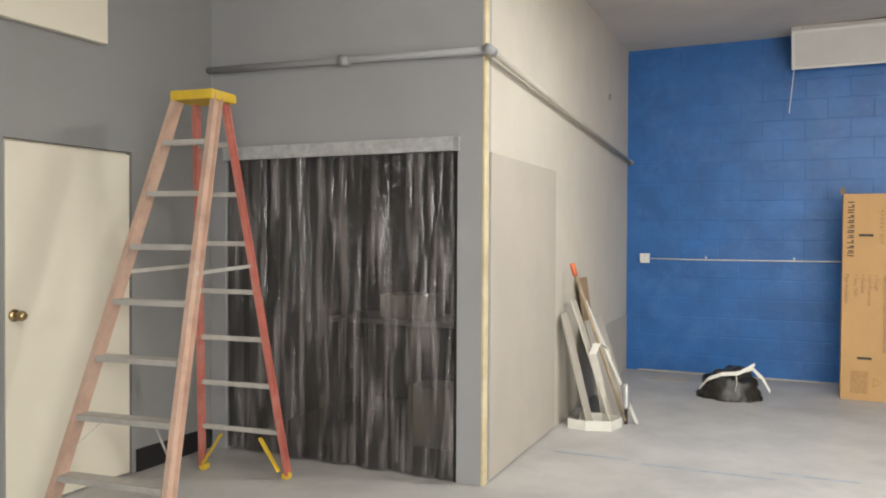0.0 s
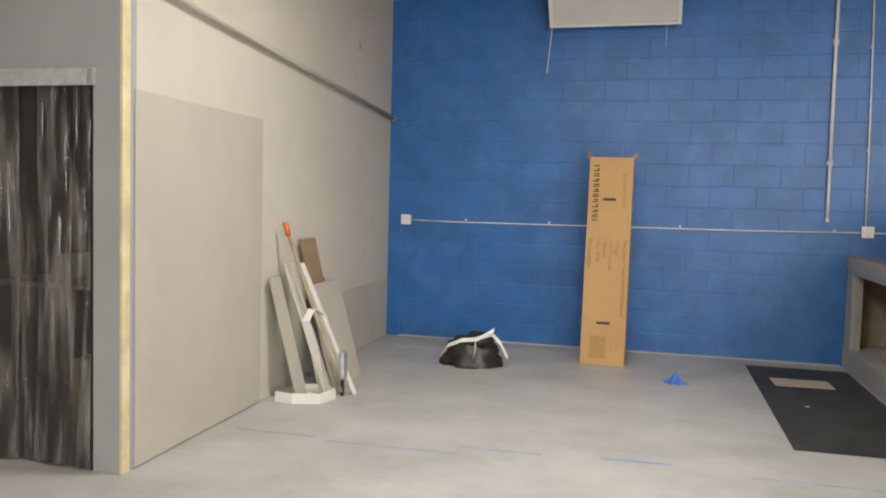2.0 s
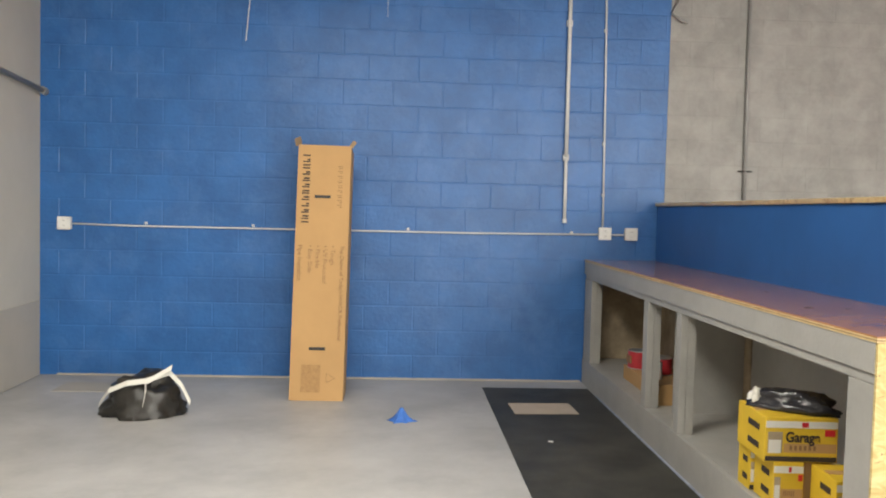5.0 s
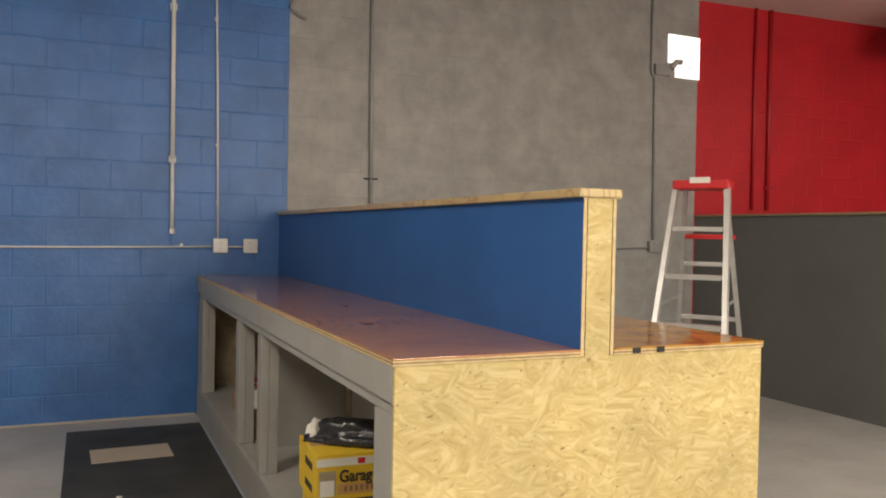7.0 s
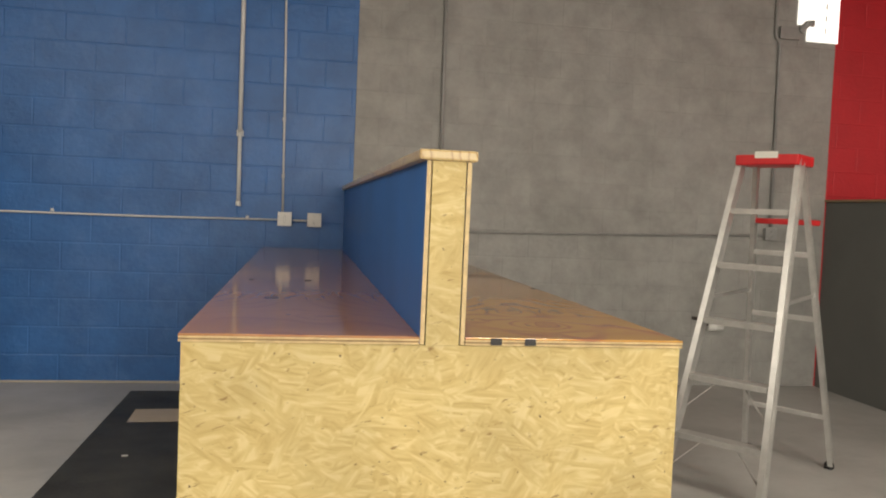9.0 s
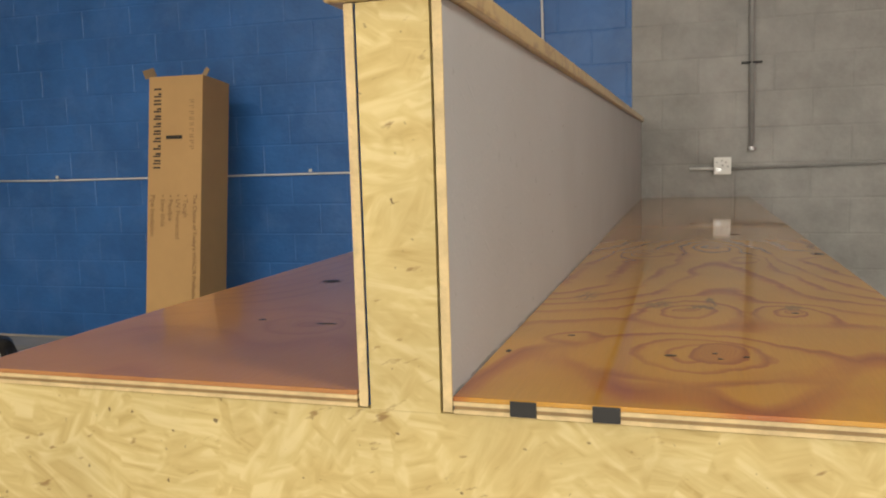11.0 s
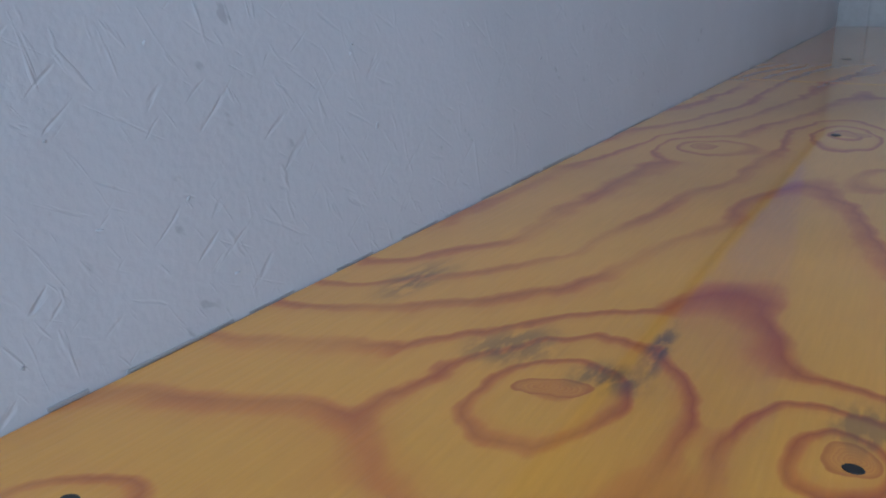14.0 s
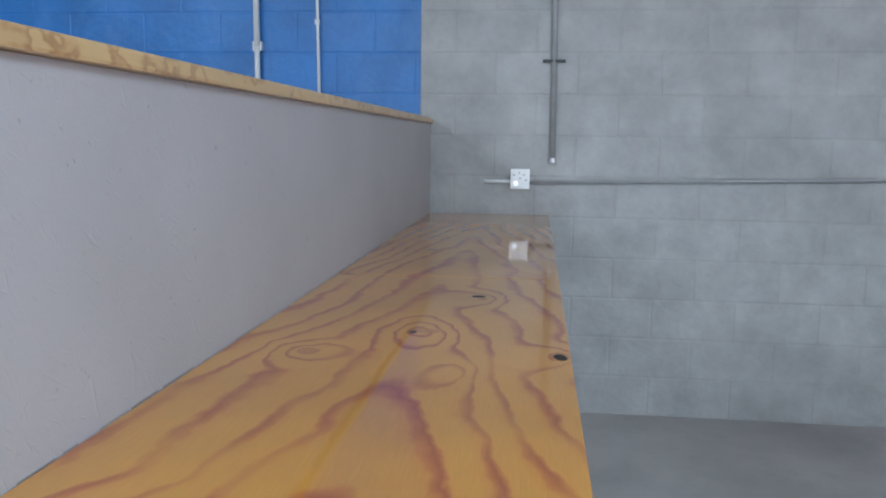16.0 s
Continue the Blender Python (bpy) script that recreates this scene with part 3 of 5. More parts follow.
# front wall with the storefront opening behind the walk
bm = box_bm(LEFT_X - 0.2, 2.2, FRONT_Y - 0.2, FRONT_Y, 0, ROOF)
box_bm(8.8, RIGHT_X + 0.2, FRONT_Y - 0.2, FRONT_Y, 0, ROOF, bm=bm)
box_bm(2.2, 8.8, FRONT_Y - 0.2, FRONT_Y, 0, 0.3, bm=bm)
box_bm(2.2, 8.8, FRONT_Y - 0.2, FRONT_Y, 3.0, ROOF, bm=bm)
structure("wall_front", bm, M_side_wall, "grey painted front wall with a storefront opening", "wall")
# added out of view: keeps direct sun out of the storefront opening
structure("sun_block_wall", box_bm(8.9, 9.1, -18, FRONT_Y - 0.2, 0, 6), M_side_wall, "unseen plain grey wall added outside to block the sun", "wall")
# far right wall
bm = box_bm(RIGHT_X, RIGHT_X + 0.06, FRONT_Y, WALL_Y + 0.2, 0, 4.1)
structure("wall_right", bm, M_red, "red painted side wall", "wall")
structure("ground", box_bm(-60, 60, -60, 60, -0.4, -0.16), M_floor, "grey paving outside", "ground")

# low charcoal partition
part_wall = structure("partition_low", box_bm(7.70, 7.82, 2.0, WALL_Y, 0, 1.565), M_dark_grey, "charcoal painted low partition wall", "wall")
structure("trim_partition", box_bm(7.68, 7.84, 1.98, WALL_Y, 1.568, 1.588, 0.004), M_card_dark, "thin brown timber cap on the partition", "trim")
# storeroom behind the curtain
# the back wall's dark colour stands in for missing light
structure("storeroom_lining", box_bm(LEFT_X + 0.002, WHITE_X - 0.125, 6.6, 6.65, 0, ROOF), M_room_dimness, "store room back wall, coloured dark for the room's dimness", "wall")
shelf = thing("storage_table", "pale work table in the dim store room", "table")
part("tabletop", box_bm(-2.9, -1.5, 5.6, 6.2, 0.78, 0.82, 0.005), M_step, shelf)
for tx in (-2.85, -1.58):
    for ty in (5.65, 6.12):
        part("leg", box_bm(tx, tx + 0.05, ty, ty + 0.05, 0, 0.78, 0.003), M_step, shelf)
tagged(part("white_carton", box_bm(-2.5, -2.1, 5.7, 6.0, 0.821, 1.0, 0.004), M_door), "white carton on the store room table", "carton")
tagged(part("white_bin", box_bm(-2.0, -1.55, 5.2, 5.5, 0, 0.42, 0.02), M_door), "white plastic bin in the dim store room", "bin")

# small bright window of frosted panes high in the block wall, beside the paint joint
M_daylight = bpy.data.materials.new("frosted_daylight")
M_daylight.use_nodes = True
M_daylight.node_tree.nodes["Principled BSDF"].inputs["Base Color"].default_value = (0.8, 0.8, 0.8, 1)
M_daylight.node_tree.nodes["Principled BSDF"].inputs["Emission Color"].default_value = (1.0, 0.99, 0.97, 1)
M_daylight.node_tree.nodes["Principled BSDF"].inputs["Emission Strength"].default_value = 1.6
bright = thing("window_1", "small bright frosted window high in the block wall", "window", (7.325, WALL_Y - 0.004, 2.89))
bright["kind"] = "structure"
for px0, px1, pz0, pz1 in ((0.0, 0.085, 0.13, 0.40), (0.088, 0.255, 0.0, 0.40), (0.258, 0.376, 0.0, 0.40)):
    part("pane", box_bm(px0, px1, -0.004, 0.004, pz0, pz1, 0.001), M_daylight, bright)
for bz in (0.10, 0.20, 0.30):
    part("glazing_bar", box_bm(0.25, 0.263, -0.006, -0.0045, bz - 0.03, bz + 0.02), M_outlet, bright)

# painted trims
structure("corner_bead", box_bm(WHITE_X - 0.004, WHITE_X + 0.014, GREY_Y - 0.006, GREY_Y + 0.055, 0, ROOF - 0.4, 0.004), M_bead, "yellowed unpainted corner bead on the drywall", "trim")
structure("baseboard", box_bm(LEFT_X + 0.001, LEFT_X + 0.012, 3.93, GREY_Y, 0, 0.14, 0.003), M_base, "black vinyl baseboard", "baseboard")
structure("wall_base_line", box_bm(WHITE_X, 3.06, WALL_Y - 0.01, WALL_Y - 0.0005, 0, 0.015, 0.003), M_drywall, "thin white sealant line along the block wall", "trim")

# drywall sheet fixed over the white wall, and a low patch further on
tagged(skew(part("bare_drywall", box_bm(WHITE_X + 0.001, WHITE_X + 0.014, 4.70, 6.135, 0.01, 1.945, 0.002), M_drywall)), "unpainted beige drywall sheet on the partition", "drywall sheet")
tagged(skew(part("drywall_patch", box_bm(WHITE_X + 0.001, WHITE_X + 0.014, 7.66, 9.1, 0.005, 0.60, 0.002), M_drywall)), "low unpainted drywall patch beside the blue wall", "drywall sheet")
# unpainted panel high on the left wall
tagged(part("wall_board", box_bm(LEFT_X + 0.001, LEFT_X + 0.05, 1.2, 3.68, 2.54, 3.6, 0.008), M_door), "cream board with a chipped plaster edge, high on the wall", "wall panel")

# door
door = thing("door_1", "closed cream painted flush door in the grey wall", "door", (LEFT_X, 3.06, 0))
door["kind"] = "structure"
part("door_leaf", box_bm(-0.045, -0.006, 0.012, 0.828, 0.012, 1.93, 0.003), M_door, door)
part("door_frame", box_bm(-0.15, -0.05, 0.0, 0.84, 1.932, 1.945), M_door, door)
bm = rod_bm((-0.006, 0.06, 1.03), (0.004, 0.06, 1.03), 0.032, segs=20)
rod_bm((0.004, 0.06, 1.03), (0.04, 0.06, 1.03), 0.012, bm=bm)
bmesh.ops.create_uvsphere(bm, u_segments=16, v_segments=10, radius=0.027, matrix=Matrix.Translation((0.055, 0.06, 1.03)))
part("door_knob", bm, M_brass, door, "aged brass knob", True)

# strip curtain: header rail and overlapping vinyl strips
curtain = thing("strip_curtain", "clear vinyl strip curtain hung in the dark doorway", "strip curtain", (0, GREY_Y, 0))
bm = box_bm(CUR_L, CUR_R + 0.02, -0.03, -0.004, CUR_T - 0.05, CUR_T + 0.035, 0.003)
part("header_rail", bm, M_header, curtain, "galvanised steel header rail")
rnd = random.Random(5)
x = CUR_L + 0.07
k = 0
while x < CUR_R - 0.06:
    bm = bmesh.new()
    cols, rows_n, w = 9, 22, 0.205
    lean, bow = rnd.uniform(-0.02, 0.02), rnd.uniform(0.008, 0.02)
    ph = rnd.uniform(0, 6)
    grid = []
    for j in range(rows_n):
        v = j / (rows_n - 1)
        z = 0.012 + (CUR_T - 0.03) * (1 - v)
        wave = 0.012 * v * math.sin(3 * v + ph)
        line = []
        for i in range(cols):
            u = i / (cols - 1) * 2 - 1
            y = (0.02 if k % 2 else 0.034) + wave - bow * (1 - u * u) * (0.4 + v) + 0.004 * math.sin(9 * v + 3 * u + ph) * v
            line.append(bm.verts.new((x + u * w / 2 + lean * v, y, z)))
        grid.append(line)
    for j in range(rows_n - 1):
        for i in range(cols - 1):
            bm.faces.new((grid[j][i], grid[j][i + 1], grid[j + 1][i + 1], grid[j + 1][i]))
    part("vinyl_strip", bm, M_vinyl, curtain, smooth=True)
    x += 0.155
    k += 1
part("rail_bracket", box_bm(CUR_R - 0.01, CUR_R + 0.018, -0.036, -0.03, CUR_T - 0.04, CUR_T + 0.03, 0.002), M_metal, curtain)
structure("door_jamb", box_bm(CUR_R - 0.018, CUR_R - 0.002, GREY_Y + 0.001, GREY_Y + 0.118, 0, CUR_T - 0.05), M_black, "black painted door jamb", "trim")


def step_ladder(name, label, at, rz, height, front_w, rear_w, top_w, spread, ahead, steps, rail, rail_mat, rear_mat, step_mat, cap_mat, rear_bars, foot_mat, brace=True):
    """A folding step ladder, opened: treads on the front pair of rails, bars on the rear pair."""
    root = thing(name, label, "ladder", at, rz)
    f, r = -spread * ahead, spread * (1 - ahead)
    cap_z = height

    def front(s, z):
        q = z / cap_z
        return Vector((s * (front_w * (1 - q) + top_w * q) / 2, f * (1 - q) - 0.05 * q, z))

    def rear(s, z):
        q = z / cap_z
        return Vector((s * (rear_w * (1 - q) + (top_w - 0.06) * q) / 2, r * (1 - q) + 0.05 * q, z))
    for s in (-1, 1):
        part("front_rail", channel_bm(front(s, 0.02), front(s, cap_z - 0.03), 0.03 * -s, rail, 0.006, (0, 1, 0)), rail_mat, root)
        part("rear_rail", channel_bm(rear(s, 0.02), rear(s, cap_z - 0.03), 0.026 * -s, rail * 0.6, 0.006, (0, 1, 0)), rear_mat, root)
        for fn, d in ((front, rail), (rear, rail * 0.7)):
            p = fn(s, 0)
            part("rubber_foot", box_bm(p.x - 0.022, p.x + 0.022, p.y - d / 2, p.y + d / 2, 0, 0.035, 0.004), foot_mat, root)
    for i in range(1, steps + 1):
        z = cap_z * i / (steps + 1)
        a, b = front(-1, z), front(1, z)
        bm = box_bm(a.x + 0.004, b.x - 0.004, a.y - 0.04, a.y + 0.045, z - 0.004, z, 0.001)
        box_bm(a.x + 0.004, b.x - 0.004, a.y - 0.044, a.y - 0.040, z - 0.028, z, 0.001, bm=bm)
        box_bm(a.x + 0.004, b.x - 0.004, a.y + 0.041, a.y + 0.045, z - 0.022, z, 0.001, bm=bm)
        part("tread", bm, step_mat, root)
        if brace and i <= 2:
            for s in (-1, 1):
                p = front(s, z - 0.16)
                part("tread_brace", beam_bm((p.x - s * 0.012, p.y, p.z), (p.x - s * 0.15, a.y + 0.01, z - 0.02), 0.012, 0.003), step_mat, root)
    for z in rear_bars:
        a, b = rear(-1, z), rear(1, z)
        part("rear_bar", box_bm(a.x, b.x, a.y - 0.012, a.y + 0.012, z - 0.014, z + 0.014, 0.004), step_mat, root)
    cap = part("top_cap", box_bm(-top_w / 2 - 0.03, top_w / 2 + 0.03, -0.12, 0.11, cap_z - 0.055, cap_z, 0.010), cap_mat, root)
    zs = cap_z * 0.56
    for s in (-1, 1):
        a, b = front(s, zs), rear(s, zs)
        part("spreader", beam_bm((a.x + s * 0.01, a.y, zs), (b.x + s * 0.01, b.y, zs + 0.02), 0.004, 0.02), step_mat, root)
    return root, front, rear


lad, fr, rr = step_ladder("step_ladder", "tall worn orange fibreglass step ladder with yellow top cap", (-2.55, 3.80, 0), 6, 2.24, 0.67, 0.58, 0.215, 1.205, 0.664, 7,
                          0.075, M_fib_dusty, M_fib, M_step, M_yellow, [0.28 * i for i in range(1, 8)], M_yellow)
for s in (-1, 1):
    p = rr(s, 0.17)
    part("corner_gusset", beam_bm((p.x - s * 0.01, p.y - 0.02, 0.05), (p.x - s * 0.14, p.y - 0.02, 0.24), 0.006, 0.035, (0, 1, 0)), M_yellow, lad, "yellow plastic corner gusset")

lad2, fr2, rr2 = step_ladder("step_ladder", "aluminium step ladder with red top cap beside the counter", (5.81, 6.94, 0), -53, 1.72, 0.47, 0.47, 0.27, 1.04, 0.56, 5,
                             0.06, M_alu, M_alu, M_alu, M_red_plastic, [0.3, 0.85, 1.2], M_black)
part("cap_label", box_bm(-0.06, 0.06, -0.1225, -0.12, 1.70, 1.735), M_box_white, lad2, "white label on the cap")
part("paint_shelf", box_bm(-0.15, 0.15, 0.12, 0.32, 1.36, 1.39, 0.006), M_red_plastic, lad2, "red folding paint shelf")

# ---- counter with a raised divider ----
CX0, CX1, CY0, CY1, TOP = 3.07, 4.376, 5.06, 9.125, 1.028
HX0, HX1, HTOP = 3.66, 3.776, 1.478
counter = thing("service_counter", "built-in plywood and grey timber counter against the block wall", "counter")
part("end_panel", box_bm(CX0 + 0.003, CX1 - 0.002, CY0, CY0 + 0.012, 0.002, TOP - 0.022, 0.0015), M_osb, counter, "raw strand board end panel")
part("fascia", box_bm(CX0, CX0 + 0.03, CY0 + 0.013, CY1, 0.905, TOP - 0.020, 0.002), M_counter_grey, counter, "grey painted fascia board")
part("top_rail", box_bm(CX0 + 0.012, CX0 + 0.05, CY0 + 0.013, CY1, 0.868, 0.904, 0.002), M_counter_grey, counter)
part("kick_board", box_bm(CX0 + 0.002, CX0 + 0.03, CY0 + 0.013, CY1, 0.002, 0.205, 0.002), M_counter_grey, counter)
part("bottom_shelf", box_bm(CX0 + 0.032, HX0, CY0 + 0.013, CY1, 0.185, 0.205, 0.002), M_counter_grey, counter)
part("back_board", box_bm(HX0 - 0.012, HX0 - 0.001, CY0 + 0.013, CY1, 0.207, TOP - 0.022), M_counter_grey, counter)
part("batten", box_bm(HX0 - 0.05, HX0 - 0.013, CY0 + 0.02, 7.2, 0.207, 0.245, 0.003), M_counter_grey, counter)
part("front_skin", box_bm(CX1 - 0.03, CX1 - 0.012, CY0 + 0.013, CY1, 0.002, TOP - 0.022), M_counter_grey, counter)
for y0, wide in ((5.078, 0.148), (6.843, 0.075), (7.43, 0.085), (8.885, 0.23)):
    part("post", box_bm(CX0 + 0.006, CX0 + 0.045, y0, y0 + wide, 0.206, 0.867, 0.002), M_counter_grey, counter)
    part("stud", box_bm(CX0 + 0.046, CX0 + 0.092, y0 + 0.002, y0 + wide - 0.004, 0.206, 0.867, 0.002), M_counter_grey, counter)
part("bay_back", box_bm(HX0 - 0.022, HX0 - 0.0125, 7.22, CY1 - 0.01, 0.25, 0.99), M_osb_old, counter, "stained raw board inside the bay")
part("bay_end", box_bm(CX0 + 0.052, HX0 - 0.026, CY1 - 0.014, CY1 - 0.002, 0.207, 0.86), M_osb_old, counter, "stained raw board at the wall end")
part("bay_divider", box_bm(CX0 + 0.14, HX0 - 0.025, 7.30, 7.318, 0.206, 0.99), M_counter_grey, counter)
tape_edge = part("tape_line", box_bm(CX0 - 0.012, CX0 - 0.001, CY0, 8.6, 0.0, 0.012), M_tape_dust, counter, "dusty blue masking tape at the foot")


def worktop(name, label, x0, x1, mat):
    """A plywood top: veneer sheets on a laminated edge."""
    root = thing(name, label, "worktop")
    for y0, y1 in ((CY0 - 0.004, 7.20), (7.2045, CY1)):
        part("veneer_sheet", box_bm(x0, x1, y0, y1, TOP - 0.006, TOP, 0.0012), mat, root)
    z = TOP - 0.0205
    for i, h in enumerate((0.005, 0.0045, 0.005)):
        part("ply_layer", box_bm(x0 + 0.001 * (i % 2), x1 - 0.001 * (i % 2), CY0 - 0.003 + 0.001 * (i % 2), CY1, z, z + h - 0.0002), M_ply_dark if i == 1 else M_ply_edge, root)
        z += h
    return root


wt_l = worktop("worktop", "glossy red-brown varnished plywood worktop on the counter", CX0 - 0.004, HX0 - 0.002, M_ply_left)
wt_r = worktop("worktop", "glossy amber varnished plywood worktop with knots", HX1 + 0.002, CX1 + 0.004, M_ply_right)
for x in (3.860, 3.952):
    part("edge_mark", box_bm(x - 0.015, x + 0.015, CY0 - 0.006, CY0 - 0.0045, TOP - 0.019, TOP - 0.001), M_black, wt_r, "black marker patch")
for x, y, a, b, rz in ((4.014, 5.293, 0.009, 0.0045, 8), (3.868, 5.392, 0.006, 0.004, 20), (4.072, 5.314, 0.004, 0.003, 0), (4.078, 5.285, 0.004, 0.003, 0), (4.111, 5.301, 0.005, 0.004, 30),
                       (4.208, 5.616, 0.006, 0.005, 0), (3.97, 7.733, 0.016, 0.012, 0), (4.184, 6.939, 0.018, 0.014, 0), (4.085, 6.564, 0.008, 0.012, 0), (4.362, 6.424, 0.012, 0.022, 10), (3.795, 5.28, 0.004, 0.008, 0)):
    bm = bmesh.new()
    bmesh.ops.create_cone(bm, cap_ends=True, segments=14, radius1=1, radius2=0.9, depth=1, matrix=pose(x, y, TOP + 0.0001, 0, 0, rz) @ Matrix.Diagonal((a, b, 0.0007, 1)))
    part("knot_hole", bm, M_black, wt_r, "black filled knot hole")
for x, y, a, b in ((3.259, 5.851, 0.022, 0.022), (3.417, 5.834, 0.014, 0.012), (3.386, 6.519, 0.016, 0.02), (3.151, 6.499, 0.012, 0.016), (3.322, 5.427, 0.008, 0.006), (3.453, 5.411, 0.02, 0.005)):
    bm = bmesh.new()
    bmesh.ops.create_cone(bm, cap_ends=True, segments=14, radius1=1, radius2=0.9, depth=1, matrix=pose(x, y, TOP + 0.0001) @ Matrix.Diagonal((a, b, 0.0007, 1)))
    part("knot_hole", bm, M_black, wt_l, "black filled knot hole")

divider = thing("half_wall", "half-height divider on the counter, blue and grey faces", "half wall")
part("blue_face", box_bm(HX0, HX0 + 0.011, CY0 + 0.002, CY1, TOP - 0.02, HTOP), M_blue_flat, divider, "blue painted face")
part("grey_face", box_bm(HX1 - 0.011, HX1, CY0 + 0.002, CY1, TOP - 0.02, HTOP), M_hw_grey, divider, "rolled pale grey painted face")
for fx in (HX0, HX1 - 0.011):
    part("face_edge", box_bm(fx, fx + 0.011, CY0 - 0.001, CY0 + 0.0018, TOP - 0.02, HTOP), M_ply_edge, divider)
part("end_stud", box_bm(HX0 + 0.0145, HX1 - 0.0145, CY0 - 0.001, CY1, TOP - 0.022, HTOP), M_osb, divider, "raw strand board end")
part("cap_board", box_bm(HX0 - 0.022, HX1 + 0.014, CY0 - 0.012, CY1, HTOP + 0.001, HTOP + 0.028, 0.006), M_cap, divider, "bare pine cap board")

# ---- wall services ----


def outlet(x, y, z, label="white metal outlet box on the block wall", mat=None, k=0.86):
    mat = mat or M_outlet
    root = thing("outlet_box", label, "outlet", (x, y, z))
    part("back_box", box_bm(-0.055 * k, 0.055 * k, -0.042, 0.004, -0.055 * k, 0.055 * k, 0.004), mat, root)
    plate = part("cover_plate", box_bm(-0.06 * k, 0.06 * k, -0.047, -0.042, -0.06 * k, 0.06 * k, 0.003), mat, root)
    for sgn in (-1, 1):
        part("socket", rod_bm((0, -0.049, sgn * 0.024 * k), (0, -0.046, sgn * 0.024 * k), 0.017 * k, segs=16), mat, root)
        for dx in (-0.006, 0.006):
            part("slot", box_bm(dx * k - 0.0012, dx * k + 0.0012, -0.0497, -0.0485, sgn * 0.024 * k - 0.005, sgn * 0.024 * k + 0.005), M_ink, plate)
        part("screw", rod_bm((0.045 * k * sgn, -0.0485, 0.045 * k * sgn), (0.045 * k * sgn, -0.046, 0.045 * k * sgn), 0.004, segs=10), M_metal, plate)
    return root


def knockout_box(x, y, z):
    """A blank square steel box with round knock-outs and screws."""
    root = thing("junction_box", "pale square steel junction box on the block wall", "junction box", (x, y, z))
    part("back_box", box_bm(-0.044, 0.044, -0.036, 0.004, -0.046, 0.046, 0.004), M_outlet, root)
    plate = part("cover_plate", box_bm(-0.048, 0.048, -0.040, -0.036, -0.05, 0.05, 0.003), M_outlet, root)
    part("knock_out", rod_bm((-0.02, -0.042, -0.022), (-0.02, -0.0395, -0.022), 0.013, segs=18), M_metal, plate, "dull metal disc")
    for dx, dz in ((-0.03, 0.02), (0.0, 0.004), (0.018, 0.02), (0.03, -0.005), (-0.004, 0.03)):
        part("screw", rod_bm((dx, -0.042, dz), (dx, -0.0395, dz), 0.0035, segs=10), M_ink, plate)
    return root


outlet(-1.134, WALL_Y, 1.225)
outlet(3.222, WALL_Y, 1.243)
outlet(3.44, WALL_Y, 1.243)
knockout_box(4.232, WALL_Y, 1.208)
outlet(7.18, WALL_Y, 1.28, "grey painted outlet box on the block wall", M_pipe_grey)


def conduit(name, label, pts, r, mat, clips=(), clip_mat=None, end=None):
    root = thing(name, label, "conduit")
    part("tube", tube_bm(pts, r), mat, root, smooth=True)
    for p in clips:
        x, y, z = p
        part("clip", box_bm(x - r * 1.5, x + r * 1.5, y - r * 0.4, y + r * 1.4, z - r * 1.5, z + r * 1.5, 0.002), clip_mat or mat, root)
    return root


CY = WALL_Y - 0.018
conduit("conduit", "thin white conduit run along the blue wall", [(-1.075, CY, 1.222), (-0.6, CY, 1.215), (0.9, CY, 1.218), (2.2, CY, 1.222), (3.165, CY, 1.235)], 0.007, M_pipe_white, [(-0.5, CY, 1.24), (0.35, CY, 1.24), (1.6, CY, 1.242), (2.95, CY, 1.245)])
conduit("conduit", "short white conduit between two outlet boxes", [(3.28, CY, 1.235), (3.385, CY, 1.235)], 0.007, M_pipe_white)
conduit("conduit", "white vertical conduit down to an outlet box", [(3.165, CY, 3.6), (3.19, CY, 2.4), (3.205, CY, 1.30)], 0.008, M_pipe_white, [(3.175, CY, 2.9), (3.193, CY, 1.98), (3.2, CY, 1.56)])
p1 = conduit("conduit", "thick white capped pipe ending above the counter", [(2.876, CY - 0.01, 3.6), (2.88, CY - 0.01, 1.86)], 0.016, M_pipe_white, [(2.88, CY - 0.005, 1.86), (2.878, CY, 2.95)])
part("lower_tube", tube_bm([(2.88, CY - 0.01, 1.86), (2.883, CY - 0.01, 1.35)], 0.014), M_pipe_white, p1, smooth=True)
part("cap", rod_bm((2.883, CY - 0.01, 1.36), (2.883, CY - 0.01, 1.325), 0.019), M_pipe_white, p1)
p2 = conduit("conduit", "grey painted pipe with a clamp on the block wall", [(4.37, CY, 3.62), (4.378, CY, 2.4), (4.39, CY, 1.31)], 0.015, M_pipe_grey)
part("pipe_clamp", box_bm(4.33, 4.44, CY - 0.014, CY + 0.018, 1.782, 1.794, 0.002), M_black, p2, "dark clamp bar")
part("cap", rod_bm((4.39, CY, 1.315), (4.39, CY, 1.292), 0.022), M_metal, p2)
conduit("conduit", "grey conduit running along the block wall", [(4.05, CY, 1.193), (4.185, CY, 1.193)], 0.009, M_pipe_white)
conduit("conduit", "thin grey conduit running along the block wall", [(4.275, CY, 1.190), (5.6, CY, 1.222), (7.12, CY, 1.265)], 0.009, M_pipe_grey)
conduit("conduit", "grey painted conduit down the block wall", [(7.125, CY, 3.64), (7.128, CY, 2.92), (7.14, CY, 2.89), (7.16, CY, 2.87), (7.17, CY, 2.82), (7.19, CY, 1.34)], 0.014, M_pipe_grey)
